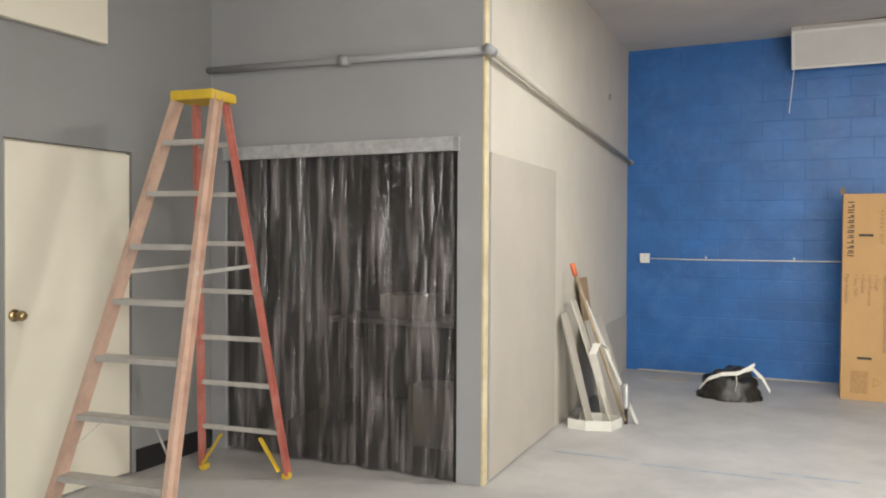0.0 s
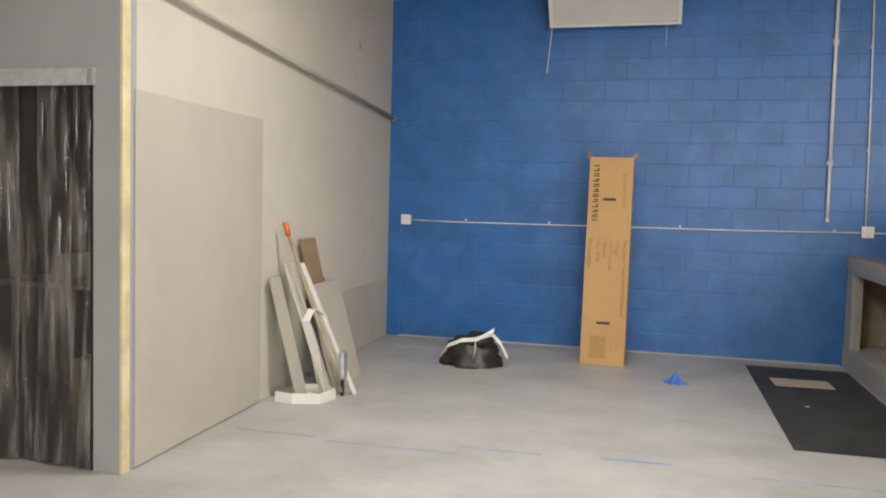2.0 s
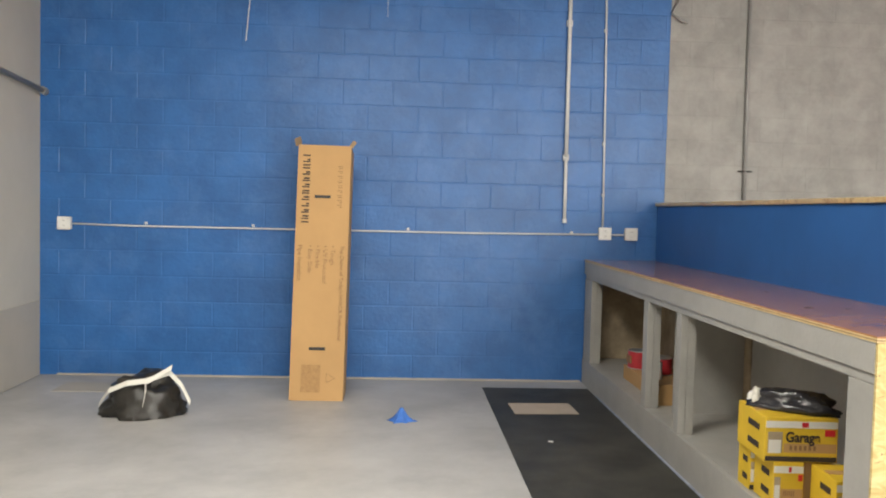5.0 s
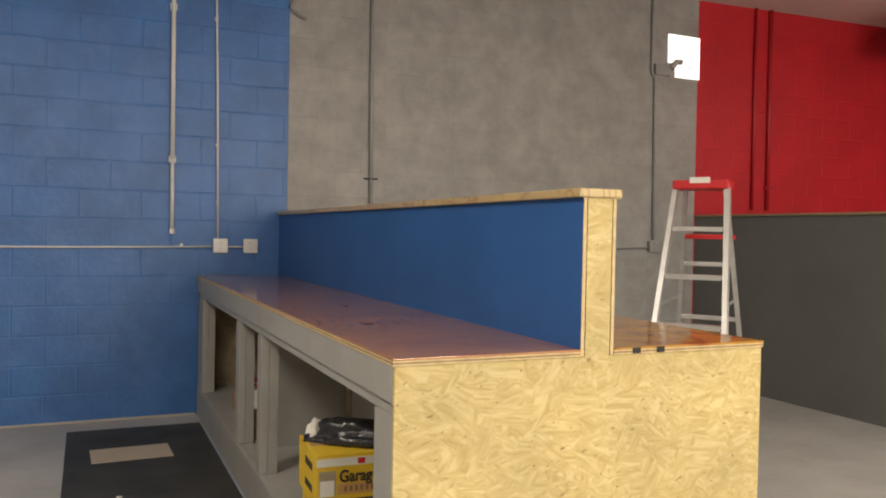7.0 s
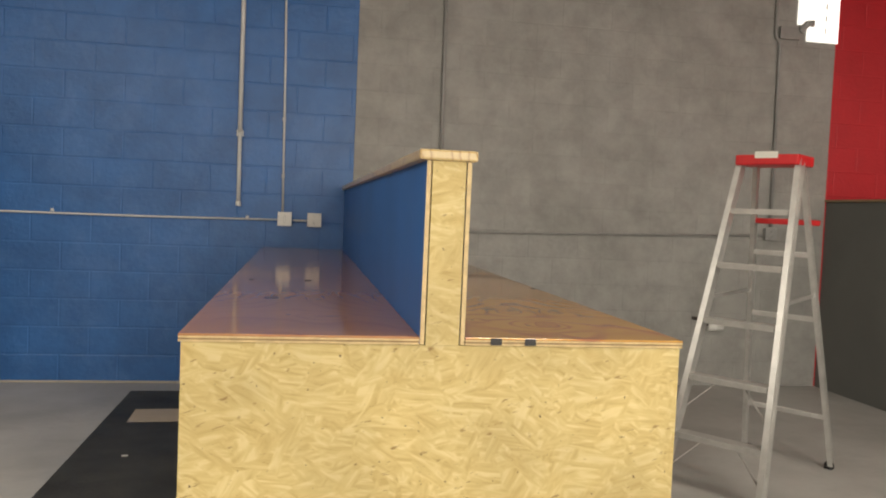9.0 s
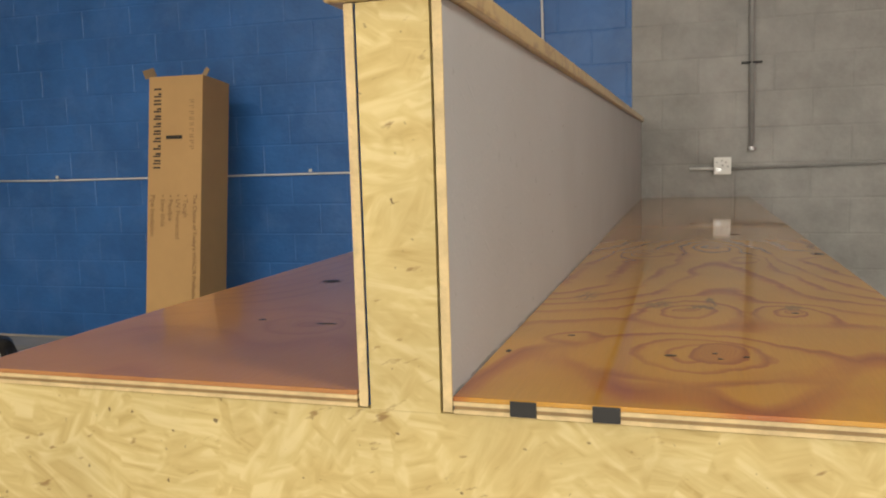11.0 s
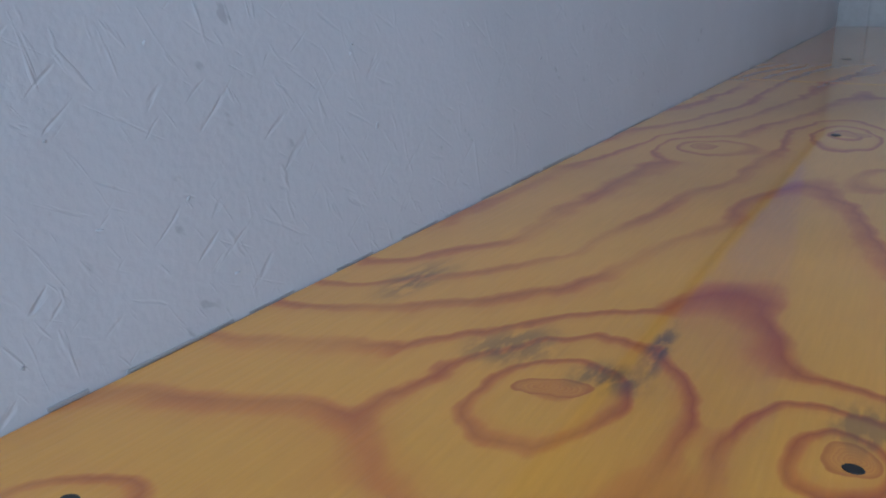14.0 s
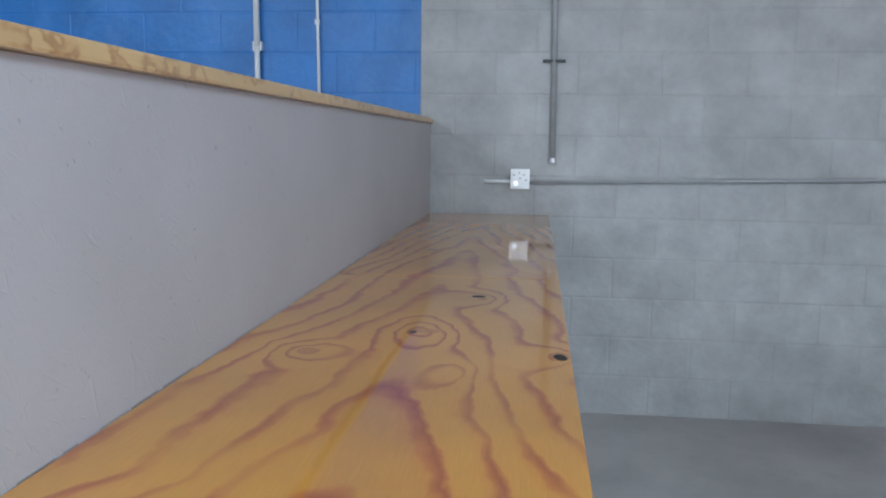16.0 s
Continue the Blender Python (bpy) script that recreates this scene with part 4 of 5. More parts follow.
tagged(part("junction_box", box_bm(7.16, 7.34, WALL_Y - 0.035, WALL_Y, 2.89, 2.99, 0.004), M_pipe_grey), "grey painted junction box on the block wall", "junction box")
tagged(part("spotlight", tube_bm([(7.34, WALL_Y - 0.03, 2.96), (7.38, WALL_Y - 0.06, 3.02), (7.43, WALL_Y - 0.07, 3.02)], 0.028), M_pipe_grey), "small grey fitting beside the junction box", "fixture")
p3 = conduit("conduit", "red painted pipe on the red wall", [(8.60, CY, 3.72), (8.61, CY, 1.66)], 0.022, M_pipe_red)
part("pipe_clamp", box_bm(8.57, 8.70, CY - 0.014, CY + 0.018, 1.875, 1.90, 0.002), M_pipe_red, p3)
conduit("conduit", "red painted pipe beside its neighbour", [(8.40, CY, 3.71), (8.41, CY, 1.66)], 0.016, M_pipe_red)
tagged(part("hanging_cable", tube_bm([(3.95, WALL_Y - 0.1, 3.45), (3.80, WALL_Y - 0.06, 3.2), (3.72, WALL_Y - 0.03, 3.06), (3.76, WALL_Y - 0.04, 3.02), (3.84, WALL_Y - 0.05, 2.98)], 0.012), M_pipe_grey), "loose grey cable hanging by the paint joint", "cable")
tagged(part("ceiling_trim_strip", beam_bm((1.75, WALL_Y - 0.012, 3.5), (3.1, WALL_Y - 0.012, 3.56), 0.02, 0.02), M_pipe_white), "thin white conduit along the top of the wall", "conduit")
tap = thing("wall_tap", "dark hose tap with a white hose end on the wall", "tap", (6.62, WALL_Y, 0.53))
part("spout", tube_bm([(-0.1, -0.05, 0.04), (0.0, -0.05, 0.03), (0.03, -0.02, 0.02), (0.03, 0.0, 0.02)], 0.012), M_ink, tap, smooth=True)
part("hose_end", rod_bm((0.03, -0.07, -0.03), (0.16, -0.07, -0.03), 0.03), M_outlet, tap, "white plastic hose end", True)
part("hose_clip", box_bm(0.02, 0.06, -0.08, 0.0, -0.02, 0.03, 0.003), M_ink, tap)
# sloping pipe round the corner of the partition
pw = thing("wall_pipe", "pale grey pipe running round the drywall corner", "pipe")
part("front_run", tube_bm([(LEFT_X + 0.01, GREY_Y - 0.04, 2.56), (-2.1, GREY_Y - 0.04, 2.535), (WHITE_X + 0.05, GREY_Y - 0.04, 2.51)], 0.022), M_grey_wall, pw, smooth=True)
skew(part("side_run", tube_bm([(WHITE_X + 0.05, GREY_Y - 0.04, 2.51), (WHITE_X + 0.04, 6.8, 2.39), (WHITE_X + 0.04, WALL_Y - 0.05, 2.265)], 0.019), M_drywall, pw, smooth=True))
part("elbow", rod_bm((WHITE_X + 0.05, GREY_Y - 0.075, 2.512), (WHITE_X + 0.05, GREY_Y + 0.02, 2.508), 0.031), M_grey_wall, pw, smooth=True)
part("coupling", rod_bm((-2.15, GREY_Y - 0.04, 2.536), (-2.08, GREY_Y - 0.04, 2.534), 0.034), M_grey_wall, pw, smooth=True)
skew(part("wall_cap", rod_bm((WHITE_X + 0.04, WALL_Y - 0.06, 2.267), (WHITE_X + 0.04, WALL_Y, 2.262), 0.03), M_pipe_grey, pw))


def troffer(name, label, x0, x1, y, z, rise, forward):
    """A shallow fluorescent fixture hung at a slant."""
    root = thing(name, label, "ceiling light", (0, y, z))
    ang = math.atan2(rise, forward)
    length = math.hypot(rise, forward)
    turn = Matrix.Rotation(-ang, 4, "X")
    m = turn @ Matrix.Rotation(math.pi, 4, "Z")

    def slab(nm, a, b, u0, u1, h0, h1, mat):
        bm = box_bm(a, b, -u1, -u0, h0, h1, 0.003)
        bmesh.ops.transform(bm, matrix=turn, verts=bm.verts)
        return part(nm, bm, mat, root)
    slab("tray", x0, x1, 0, length, 0.012, 0.08, M_troffer)
    slab("lens", x0 + 0.035, x1 - 0.035, 0.03, length - 0.03, 0.004, 0.0115, M_troffer_in)
    slab("frame", x0, x0 + 0.034, 0, length, -0.012, 0.0115, M_troffer)
    slab("frame", x1 - 0.034, x1, 0, length, -0.012, 0.0115, M_troffer)
    slab("frame", x0 + 0.0345, x1 - 0.0345, 0, 0.029, -0.012, 0.0115, M_troffer)
    slab("frame", x0 + 0.0345, x1 - 0.0345, length - 0.029, length, -0.012, 0.0115, M_troffer)
    part("hanger", rod_bm((x0 + 0.1, -forward, rise + 0.0), (x0 + 0.1, -forward + 0.06, rise + 0.3), 0.004), M_metal, root)
    part("hanger", rod_bm((x1 - 0.1, -forward, rise + 0.0), (x1 - 0.1, -forward + 0.06, rise + 0.3), 0.004), M_metal, root)
    part("supply_cable", tube_bm([(x1 - 0.02, -0.15, 0.25), (x1 + 0.1, -0.05, 0.22), (x1 + 0.2, 0.08, 0.33)], 0.006), M_pipe_grey, root)
    return root


lamp_blue = troffer("ceiling_light", "unlit white fluorescent fixture hung aslant near the blue wall", 0.31, 1.53, 9.0, 3.125, 0.32, 0.27)
part("pull_cord", rod_bm((0.335, 0.0, 0.03), (0.29, 0.03, -0.43), 0.004), M_pipe_white, lamp_blue, "thin white pull cord")
part("pull_cord", rod_bm((1.40, 0.0, 0.03), (1.40, 0.05, -0.2), 0.002), M_pipe_white, lamp_blue)
troffer("ceiling_light", "unlit white fluorescent fixture hung aslant near the red wall", 9.7, 10.9, 8.6, 3.29, 0.28, 0.45)

# ---- leaning carton ----
carton = thing("tall_carton", "tall narrow brown cardboard carton leaning on the blue wall", "cardboard box", (0.95, 8.36, 0), 0)
tilt = Matrix.Rotation(radians(-7.0), 4, "X") @ Matrix.Rotation(radians(0.4), 4, "Y")


def carton_part(nm, bm, mat, label=""):
    bmesh.ops.transform(bm, matrix=tilt, verts=bm.verts)
    return part(nm, bm, mat, carton, label)


carton_part("body", box_bm(-0.19, 0.2, 0, 0.3, 0.0, 1.875, 0.004), M_card)
carton_part("top_flap", beam_bm((-0.19, 0.02, 1.875), (-0.20, 0.0, 1.925), 0.006, 0.08), M_card_dark)
carton_part("top_flap", beam_bm((0.196, 0.02, 1.87), (0.225, 0.02, 1.915), 0.005, 0.03), M_card_dark)
for z, x in ((1.49, 0.0), (0.375, -0.0)):
    carton_part("hand_slot", box_bm(x - 0.06, x + 0.06, -0.0015, 0.01, z - 0.012, z + 0.012, 0.004), M_black, "dark hand hole")
down = tilt @ pose(0, -0.0012, 0, 90, 0, 0) @ pose(0, 0, 0, 0, 0, -90)
# a brand line as plain strokes
rnd = random.Random(2)


def strokes(x, z0, z1, w, pitch, mat, fill=0.7):
    z = z1
    bm = bmesh.new()
    while z > z0:
        hh = pitch * min(0.92, rnd.uniform(fill - 0.1, fill + 0.1))
        for s in (0, 1):
            box_bm(x - w / 2, x + w / 2, -0.0016, 0.001, z - hh * (0.25 + s * 0.75), z - hh * s * 0.7, bm=bm) if s == 0 else box_bm(x - w / 2 + w * 0.62 * rnd.random(), x + w / 2, -0.0016, 0.001, z - hh, z - hh * 0.7, bm=bm)
        z -= pitch
    carton_part("brand_mark", bm, mat)


strokes(-0.125, 1.30, 1.80, 0.055, 0.047, M_ink, 0.85)
strokes(0.125, 1.42, 1.72, 0.034, 0.036, M_ink_soft, 0.5)


def carton_text(text, size, x, z, mat, bold=0.0):
    letters(text, size, tilt @ Matrix.Translation((x, -0.0014, z)) @ Matrix(((0, 1, 0, 0), (0, 0, -1, 0), (-1, 0, 0, 0), (0, 0, 0, 1))), mat, carton, bold=bold)


carton_text("Pipe Insulation", 0.045, -0.165, 1.13, M_ink_soft, 0.0005)
carton_text("\u2022 Tough", 0.045, 0.075, 1.13, M_ink_soft)
carton_text("\u2022 UV Protected", 0.045, 0.02, 1.13, M_ink_soft)
carton_text("\u2022 Flexible", 0.045, -0.035, 1.13, M_ink_soft)
carton_text("\u2022 Easy Slide", 0.045, -0.09, 1.13, M_ink_soft)
carton_text("The Choice of Today's HVAC/R Professional", 0.038, 0.145, 1.13, M_ink_soft, 0.0006)
carton_part("print_block", box_bm(-0.11, 0.03, -0.001, 0.001, 0.06, 0.26), material("faint_print", (0.38, 0.22, 0.09), 0.8, vary=0.15, scale=40))
bm = bmesh.new()
tri = [(0.075, 0.13), (0.135, 0.165), (0.075, 0.2)]
for i in range(3):
    (a, b), (c, d) = tri[i], tri[(i + 1) % 3]
    beam_bm((a, 0, b), (c, 0, d), 0.003, 0.008, (0, 1, 0), bm=bm)
carton_part("recycling_mark", bm, M_ink_soft)

# ---- floor mat, card, rag, tape ----
tagged(part("floor_mat", box_bm(2.215, 3.06, 6.23, 8.86, 0.0, 0.006, 0.002), M_mat), "black rubber mat on the floor beside the counter", "mat")
bm = box_bm(-0.225, 0.225, -0.15, 0.15, 0, 0.003)
card = tagged(part("cardboard_piece", bm, M_paper), "flat tan card lying on the black mat", "cardboard")
card.matrix_basis = pose(2.58, 8.19, 0.0065, 0, 0, 2)
tagged(part("paper_scrap", box_bm(2.47, 2.50, 7.36, 7.38, 0.0065, 0.010), M_box_white), "tiny white paper scrap on the mat", "scrap")
for x0, x1, y, rz, mat in ((-1.05, -0.55, 5.52, 1, M_tape_dust), (-0.45, 0.35, 5.48, 1.5, M_tape_dust), (1.12, 1.5, 5.69, 3, M_tape), (0.3, 0.8, 5.63, 1, M_tape_dust), (1.9, 3.0, 5.62, 0.5, M_tape_dust)):
    o = tagged(part("floor_tape", box_bm(-(x1 - x0) / 2, (x1 - x0) / 2, -0.012, 0.012, 0, 0.0015), mat), "dusty blue masking tape strip stuck to the floor", "tape")
    o.matrix_basis = pose((x0 + x1) / 2, y, 0.0005, 0, 0, rz)


def crumple(radius, height, seed, mat, name, label, category, at, squash=(1, 1), points=0):
    """A crumpled soft heap resting on the floor."""
    bm = bmesh.new()
    bmesh.ops.create_icosphere(bm, subdivisions=4, radius=1)
    for v in bm.verts:
        p = v.co.copy()
        f = 1 + 0.30 * noise.noise(p * 1.7 + Vector((seed, 0, 0))) + 0.16 * noise.ridged_multi_fractal(p * 3 + Vector((seed, 1, 0)), 0.9, 2.1, 3, 1, 2) - 0.12
        z = max(p.z, -0.25) + 0.25
        wide = 1.0 + 0.3 * max(0, 0.5 - z)
        v.co = (p.x * f * radius * squash[0] * wide, p.y * f * radius * squash[1] * wide, max(0, z * f * height / 1.25))
    ob = part(name, bm, mat, smooth=True)
    ob.location = at
    return tagged(ob, label, category)


crumple(0.225, 0.25, 3, M_bag, "bin_bag", "black plastic rubbish bag slumped on the floor", "rubbish bag", (-0.16, 8.0, 0), (1.12, 0.85))
for pts in (([(-0.40, 7.88, 0.08), (-0.32, 7.82, 0.18), (-0.2, 7.80, 0.235), (-0.06, 7.82, 0.25), (0.07, 7.86, 0.33)],
             [(-0.1, 7.84, 0.24), (0.05, 7.88, 0.29), (0.13, 7.86, 0.22), (0.2, 7.82, 0.11)],
             [(-0.08, 7.80, 0.24), (-0.07, 7.77, 0.18), (-0.08, 7.75, 0.11)])):
    tagged(part("plastic_trim", strip_bm(pts, (0.1, 0.3, 1), 0.035, 0.004), M_white_trim), "curled white plastic trim lying on the rubbish bag", "trim offcut")
bm = bmesh.new()
rnd = random.Random(8)
rings = []
for k in range(7):
    q = k / 6
    rings.append([bm.verts.new(((0.012 + q * (0.085 + 0.04 * math.sin(i * math.tau / 24 * 3 + 0.6))) * math.cos(i * math.tau / 24) * 1.25,
                                (0.012 + q * (0.06 + 0.03 * math.sin(i * math.tau / 24 * 5))) * math.sin(i * math.tau / 24),
                                0.115 * (1 - q) ** 1.9 + 0.012 * (1 - q) * math.sin(i * 1.7 + k) + 0.001 + (0.006 * rnd.random() if q < 1 else 0))) for i in range(24)])
for a_, b_ in zip(rings, rings[1:]):
    for i in range(24):
        bm.faces.new((a_[i], a_[(i + 1) % 24], b_[(i + 1) % 24], b_[i]))
bm.faces.new(rings[0])
bm.faces.new(rings[-1][::-1])
rag = part("blue_rag", bm, M_rag, smooth=True)
rag.location, rag.scale = (1.572, 7.82, 0), (0.68, 0.68, 0.75)
tagged(rag, "crumpled blue cloth on the concrete floor", "rag")
tagged(part("clear_sheet", box_bm(-1.0, -0.6, 8.55, 8.85, 0.0, 0.004, 0.001), M_drywall), "scrap of pale plastic sheet on the floor", "plastic sheet")

# ---- boards leaning on the white wall ----


def leaning(name, label, category, y0, y1, foot, height, top, thick, mat, slant=0.0):
    """A board with its foot on the floor, foot metres off the wall, leaning on it at top."""
    bm = bmesh.new()
    base = WHITE_X + 0.02
    fronts = [(base + foot, y0, 0.0), (base + foot, y1, 0.0), (base + top, y1 + slant, height), (base + top, y0 + slant, height)]
    nrm = Vector((height, 0, foot - top)).normalized() * thick
    a = [bm.verts.new(Vector(p) + Vector((nrm.x, 0, 0))) for p in fronts]
    b = [bm.verts.new(p) for p in fronts]
    bm.faces.new(a)
    bm.faces.new(b[::-1])
    for i in range(4):
        bm.faces.new((a[i], b[i], b[(i + 1) % 4], a[(i + 1) % 4]))
    return tagged(skew(part(name, bm, mat)), label, category)


leaning("drywall_offcut", "pale drywall offcut leaning against the partition", "drywall sheet", 6.62, 7.25, 0.34, 0.75, 0.06, 0.013, M_drywall, 0.18)
leaning("drywall_offcut", "narrow drywall strip leaning against the partition", "drywall sheet", 6.42, 6.56, 0.36, 0.95, 0.05, 0.012, M_white_wall, -0.05)
leaning("drywall_offcut", "thin pale board leaning against the partition", "drywall sheet", 6.25, 6.42, 0.22, 0.86, 0.02, 0.012, M_drywall, -0.06)
bm = box_bm(WHITE_X + 0.04, WHITE_X + 0.052, -0.15, 0.15, 0.49, 1.11, 0.002)
for v in bm.verts:
    v.co.y += 7.2 - 0.56 * (v.co.z - 0.49)
tagged(skew(part("cardboard_sheet", bm, M_card_dark)), "brown cardboard panel propped above the drywall offcut", "cardboard")
bm = tube_bm([(WHITE_X + 0.42, 6.50, 0.03), (WHITE_X + 0.24, 6.43, 0.6), (WHITE_X + 0.06, 6.36, 1.16)], 0.014)
st = thing("brush_pole", "brown pole with an orange tip leaning on the partition", "pole")
part("shaft", bm, M_osb_old, st, smooth=True)
part("tip", rod_bm((WHITE_X + 0.06, 6.36, 1.15), (WHITE_X + 0.035, 6.352, 1.245), 0.02), material("orange_plastic", (0.6, 0.14, 0.05), 0.5), st, "orange plastic tip", True)
tagged(part("timber_strip", beam_bm((WHITE_X + 0.5, 6.58, 0.0), (WHITE_X + 0.1, 6.5, 0.95), 0.05, 0.012, (1, 0, 0)), M_white_trim), "pale timber strip leaning with the offcuts", "timber strip")
loop = [(WHITE_X + 0.26, 6.52, 0.05), (WHITE_X + 0.24, 6.42, 0.35), (WHITE_X + 0.2, 6.36, 0.55), (WHITE_X + 0.22, 6.42, 0.63), (WHITE_X + 0.26, 6.52, 0.58), (WHITE_X + 0.3, 6.58, 0.35), (WHITE_X + 0.36, 6.6, 0.08)]
tagged(part("vinyl_trim", strip_bm(loop, (1, 0, 0.1), 0.06, 0.005), M_white_trim), "bent white vinyl trim looped against the boards", "trim offcut")
loop2 = [(WHITE_X + 0.06, 6.18, 0.04), (WHITE_X + 0.2, 6.16, 0.04), (WHITE_X + 0.38, 6.22, 0.04), (WHITE_X + 0.42, 6.4, 0.04), (WHITE_X + 0.25, 6.48, 0.04), (WHITE_X + 0.08, 6.42, 0.04)]
tagged(part("vinyl_trim", strip_bm(loop2, (0, 0, 1), 0.075, 0.005), M_white_trim), "curved white vinyl trim lying on the floor", "trim offcut")
sc_ = thing("wire_brush", "small grey hand tool hanging low on the pole", "tool")
part("blade", box_bm(WHITE_X + 0.40, WHITE_X + 0.45, 6.48, 6.56, 0.12, 0.32, 0.02), M_metal, sc_)
part("grip", rod_bm((WHITE_X + 0.425, 6.52, 0.0), (WHITE_X + 0.425, 6.52, 0.14), 0.014), M_ink, sc_)
for y, z in ((7.30, 0.74), (7.5, 0.56), (8.1, 2.82)):
    tagged(skew(part("wall_hook", box_bm(WHITE_X, WHITE_X + 0.02, y - 0.012, y + 0.012, z - 0.03, z + 0.03, 0.004), M_pipe_grey)), "small dark metal fixing screwed into the drywall", "fixing")

# ---- things in the counter ----


def product_carton(x, y, z, w, d, h, rz=0.0, word=True):
    """A yellow kit carton: white band, heading, photo, pale label, badge, black foot band."""
    root = thing("product_carton", "yellow printed floor-coating carton on the counter shelf", "carton", (x, y, z), rz, "coating cartons")
    part("body", box_bm(-w / 2, w / 2, -d / 2, d / 2, 0, h, 0.003), M_box_yellow, root)
    part("tape_strip", box_bm(-w / 2 + 0.01, w / 2 - 0.01, -0.025, 0.025, h - 0.0002, h + 0.001), M_card, root, "brown tape over the lid seam")

    def flat(nm, a, b, c, e, mat, proud=0.0012, label=""):
        part(nm, box_bm(a * w, b * w, -d / 2 - proud, -d / 2 + 0.001, c * h, e * h), mat, root, label)
    flat("white_band", -0.49, 0.49, 0.77, 0.92, M_box_white)
    flat("foot_band", -0.49, 0.49, 0.02, 0.13, M_ink)
    flat("emblem", 0.0, 0.09, 0.79, 0.90, M_red_plastic, 0.0018, "small red emblem")
    flat("photo", -0.46, -0.26, 0.22, 0.68, M_osb_old)
    flat("pale_label", -0.45, -0.28, 0.20, 0.50, M_box_white, 0.0020)
    flat("orange_band", -0.24, 0.48, 0.22, 0.42, M_card)
    if word:
        letters("Garage", h * 0.32, Matrix.Translation((-0.22 * w, -d / 2 - 0.002, 0.46 * h)) @ Matrix.Rotation(math.pi / 2, 4, "X"), M_ink, root, bold=0.0016, squeeze=w * 0.52 / (h * 1.02))
    for k in range(6):
        flat("brand_stroke", -0.16 + k * 0.065, -0.16 + k * 0.065 + 0.035, 0.27, 0.38, M_ink_soft, 0.002)
    flat("badge", 0.32, 0.46, 0.60, 0.74, M_red_plastic, 0.002, "red round badge")
    for sz in (0.2, 0.62):
        part("side_print", box_bm(-w / 2 - 0.0012, -w / 2 + 0.001, -d * 0.3, d * 0.1, sz * h, (sz + 0.14) * h), M_ink, root)
    return root


SH = 0.206
product_carton(3.165, 5.865, SH, 0.125, 0.20, 0.19, -3, False)
product_carton(3.145, 6.04, SH, 0.10, 0.13, 0.185, -2, False)
tagged(part("brown_carton", box_bm(3.245, 3.36, 5.80, 6.05, SH, SH + 0.19, 0.003), M_card), "brown carton under the yellow cartons", "cardboard box")
product_carton(3.365, 5.655, SH, 0.23, 0.22, 0.185, -4)
product_carton(3.215, 5.915, SH + 0.191, 0.30, 0.30, 0.185, -3)
wrap = crumple(0.125, 0.085, 14, M_black_plastic, "wrapped_roll", "black film-wrapped roll lying on a carton", "roll", (3.235, 5.90, SH + 0.377), (1.3, 0.55))
wrap.rotation_euler = (0, 0, radians(-40))
crumple(0.034, 0.07, 21, M_white_trim, "paper_wad", "crumpled white paper on the carton", "paper", (3.115, 5.99, SH + 0.377), (1, 1))
crumple(0.05, 0.06, 33, M_white_trim, "paper_wad", "crumpled white wrapping on the lower carton", "paper", (3.40, 5.62, SH + 0.187), (1.3, 0.9))


def tin(x, y, z, r, h, mat, label):
    root = thing("paint_tin", label, "paint tin", (x, y, z), group="paint tins")
    part("can", rod_bm((0, 0, 0), (0, 0, h), r, segs=28), mat, root, smooth=False)
    bm = rod_bm((0, 0, h), (0, 0, h + 0.006), r * 0.96, segs=28)
    part("lid", bm, M_metal, root, "bright metal lid")
    part("rim", rod_bm((0, 0, 0), (0, 0, 0.006), r * 1.02, segs=28), M_metal, root)
    part("paper_label", box_bm(-r * 1.01, -r * 0.7, -r * 0.5, r * 0.5, h * 0.3, h * 0.75, 0.003), M_ink_soft, root)


tagged(part("open_carton", box_bm(3.2, 3.52, 7.72, 8.35, SH, SH + 0.10, 0.003), M_card), "open brown carton under the paint tins", "cardboard box")
tagged(part("small_carton", box_bm(3.12, 3.4, 7.5, 7.66, SH, SH + 0.13, 0.003), M_card), "small brown carton on the counter shelf", "cardboard box")
tin(3.28, 8.22, SH + 0.101, 0.085, 0.12, M_pink_can, "red paint tin with a metal lid")
tin(3.36, 8.02, SH + 0.101, 0.085, 0.11, M_pink_can, "red paint tin beside another tin")
tin(3.27, 7.84, SH + 0.101, 0.045, 0.11, M_outlet, "small white tin on the carton")
tagged(part("timber_offcut", beam_bm((3.5, 6.5, SH + 0.03), (3.3, 6.0, SH + 0.03), 0.03, 0.03), M_white_trim), "white painted timber strip lying on the shelf", "timber strip")

# ---- masonry blocks, each proud of its joints ----
BW, BH, JOINT = 0.4064, 0.2032, 0.0065
WALLS = ((wall_blue, -1.4, SPLIT_A, M_blue), (wall_grey, SPLIT_A, SPLIT_B, M_grey), (wall_red, SPLIT_B, 11.0, M_red))
cache = {}


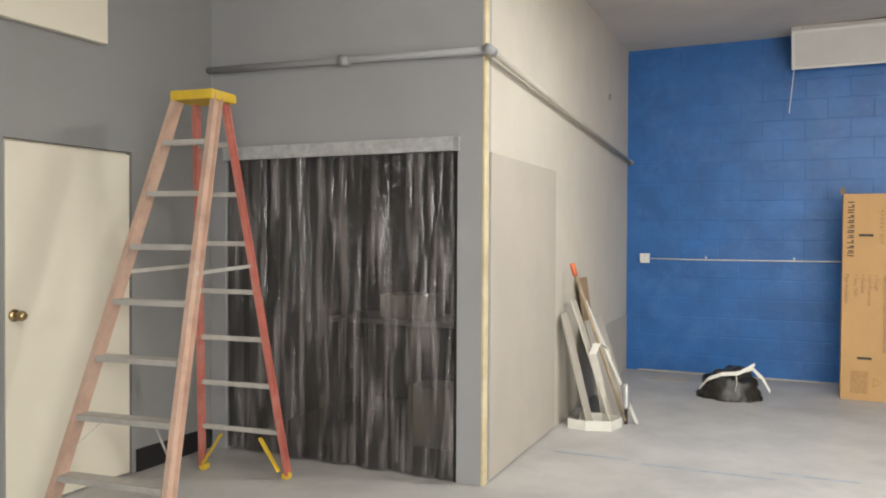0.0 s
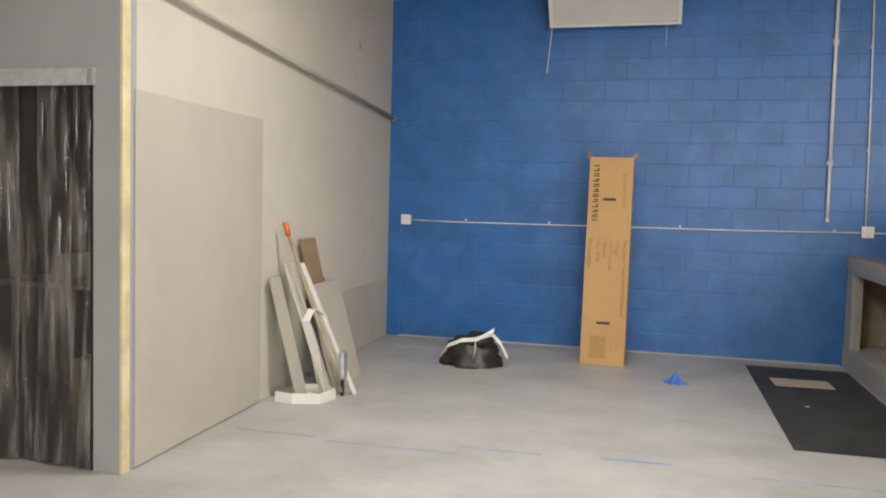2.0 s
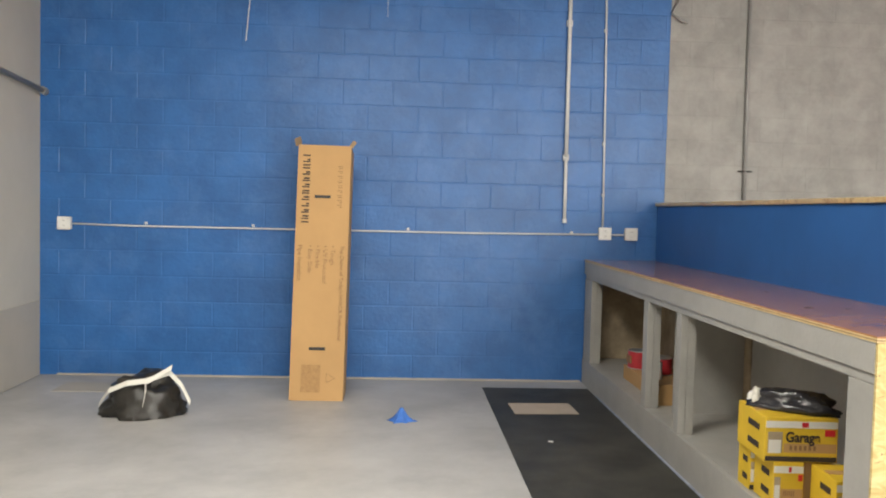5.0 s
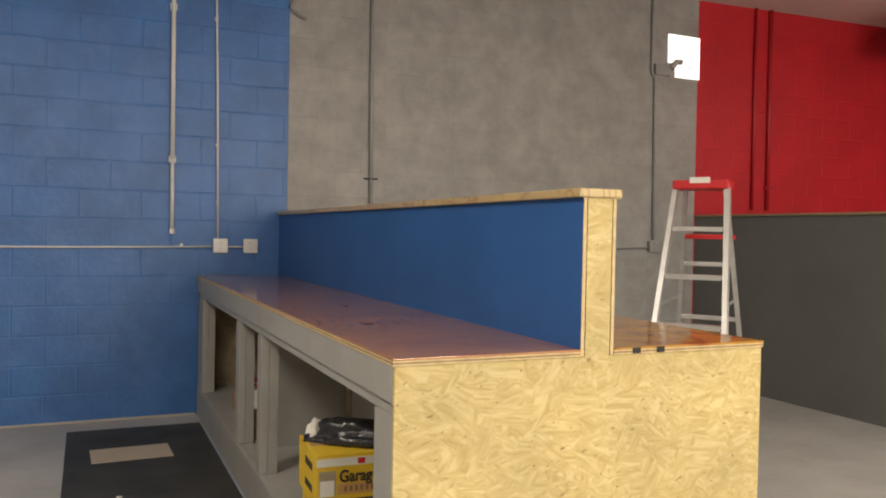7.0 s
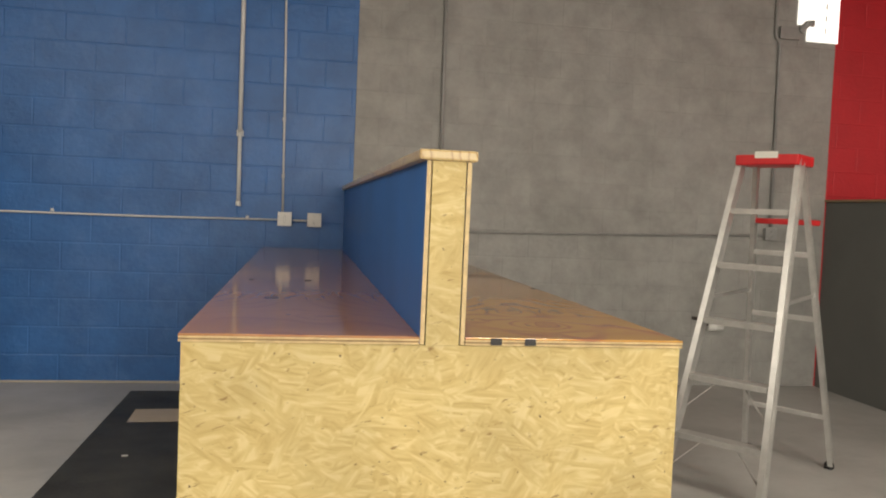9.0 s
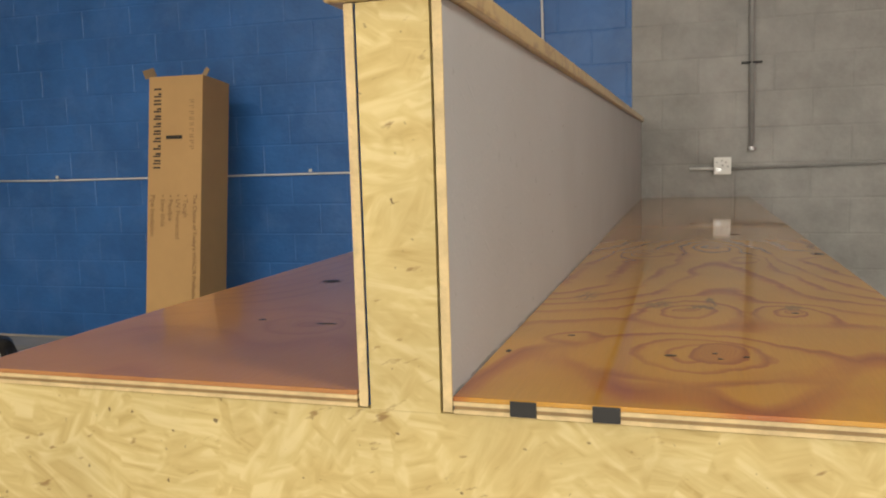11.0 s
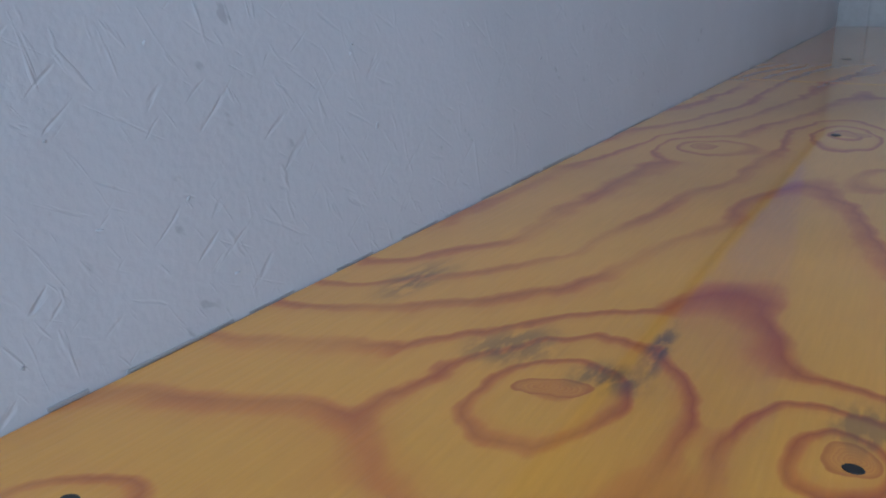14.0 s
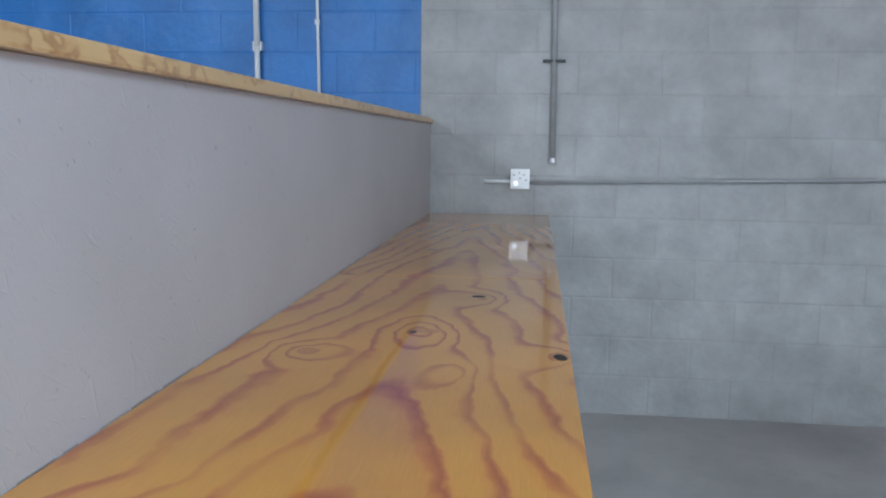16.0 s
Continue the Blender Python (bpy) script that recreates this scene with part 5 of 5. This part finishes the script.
def block_mesh(w, h, mat):
    key = (round(w, 3), round(h, 3), mat.name)
    if key not in cache:
        bm = bmesh.new()
        x, z, e = w / 2, h / 2, 0.0045
        back = [bm.verts.new(p) for p in ((-x, 0.0022, -z), (x, 0.0022, -z), (x, 0.0022, z), (-x, 0.0022, z))]
        face = [bm.verts.new(p) for p in ((-x + e, 0, -z + e), (x - e, 0, -z + e), (x - e, 0, z - e), (-x + e, 0, z - e))]
        bm.faces.new(face)
        for i in range(4):
            bm.faces.new((back[i], back[(i + 1) % 4], face[(i + 1) % 4], face[i]))
        bm.normal_update()
        for f in bm.faces:
            if f.normal.y > 0:
                f.normal_flip()
        me = bpy.data.meshes.new("block")
        bm.to_mesh(me)
        bm.free()
        me.materials.append(mat)
        cache[key] = me
    return cache[key]


rnd = random.Random(11)
for wall, xa, xb, mat in WALLS:
    for row in range(18):
        z0 = row * BH
        z1 = min(z0 + BH, 3.8)
        x = math.floor((xa + 2) / BW) * BW - 2 + (BW / 2 if row % 2 else 0) - BW
        while x < xb:
            a, b = max(x, xa), min(x + BW, xb)
            if b - a > 0.03:
                ob = new("block", block_mesh(b - a - (JOINT if (a > xa and b < xb) else JOINT / 2), z1 - z0 - JOINT, mat))
                ob.parent = wall
                ob.location = ((a + b) / 2, WALL_Y + 0.0022 - rnd.random() * 0.0012, (z0 + z1) / 2)
            x += BW

# trays for the added, unseen fill lights over and behind the walk
for tx, ty in FILL_TUBES:
    root = thing("ceiling_light", "unseen white fluorescent fixture added to the ceiling as fill light", "ceiling light", (tx, ty, 3.41), group="lit fixtures")
    part("tray", box_bm(-0.61, 0.61, -0.3, 0.3, 0.0, ceil_z(tx) - 3.41 - 0.001, 0.004), M_troffer, root)

rnd = random.Random(23)
for i in range(26):
    y, z = rnd.uniform(5.15, 6.6), TOP + 0.02 + 0.4 * rnd.random() ** 1.3
    bm = bmesh.new()
    bmesh.ops.create_cone(bm, cap_ends=True, segments=7, radius1=1, radius2=0.6, depth=1, matrix=Matrix.Translation((HX1 + 0.0003, y, z)) @ Matrix.Rotation(math.pi / 2, 4, "Y") @ pose(0, 0, 0, 0, 0, rnd.uniform(0, 180)) @ Matrix.Diagonal((rnd.uniform(0.001, 0.005), rnd.uniform(0.0008, 0.002), 0.0014, 1)))
    part("paint_chip", bm, M_pipe_grey if i % 3 else M_hw_grey, divider)
bm = bmesh.new()
y = CY0 + 0.01
while y < CY1 - 0.1:
    w = rnd.uniform(0.02, 0.12)
    box_bm(HX1 + 0.0001, HX1 + rnd.uniform(0.0006, 0.002), y, y + w, TOP + 0.0001, TOP + rnd.uniform(0.0006, 0.003), bm=bm)
    y += w + rnd.uniform(0.0, 0.06)
part("foot_gap", bm, M_pipe_grey, divider, "dark dirty joint along the worktop")
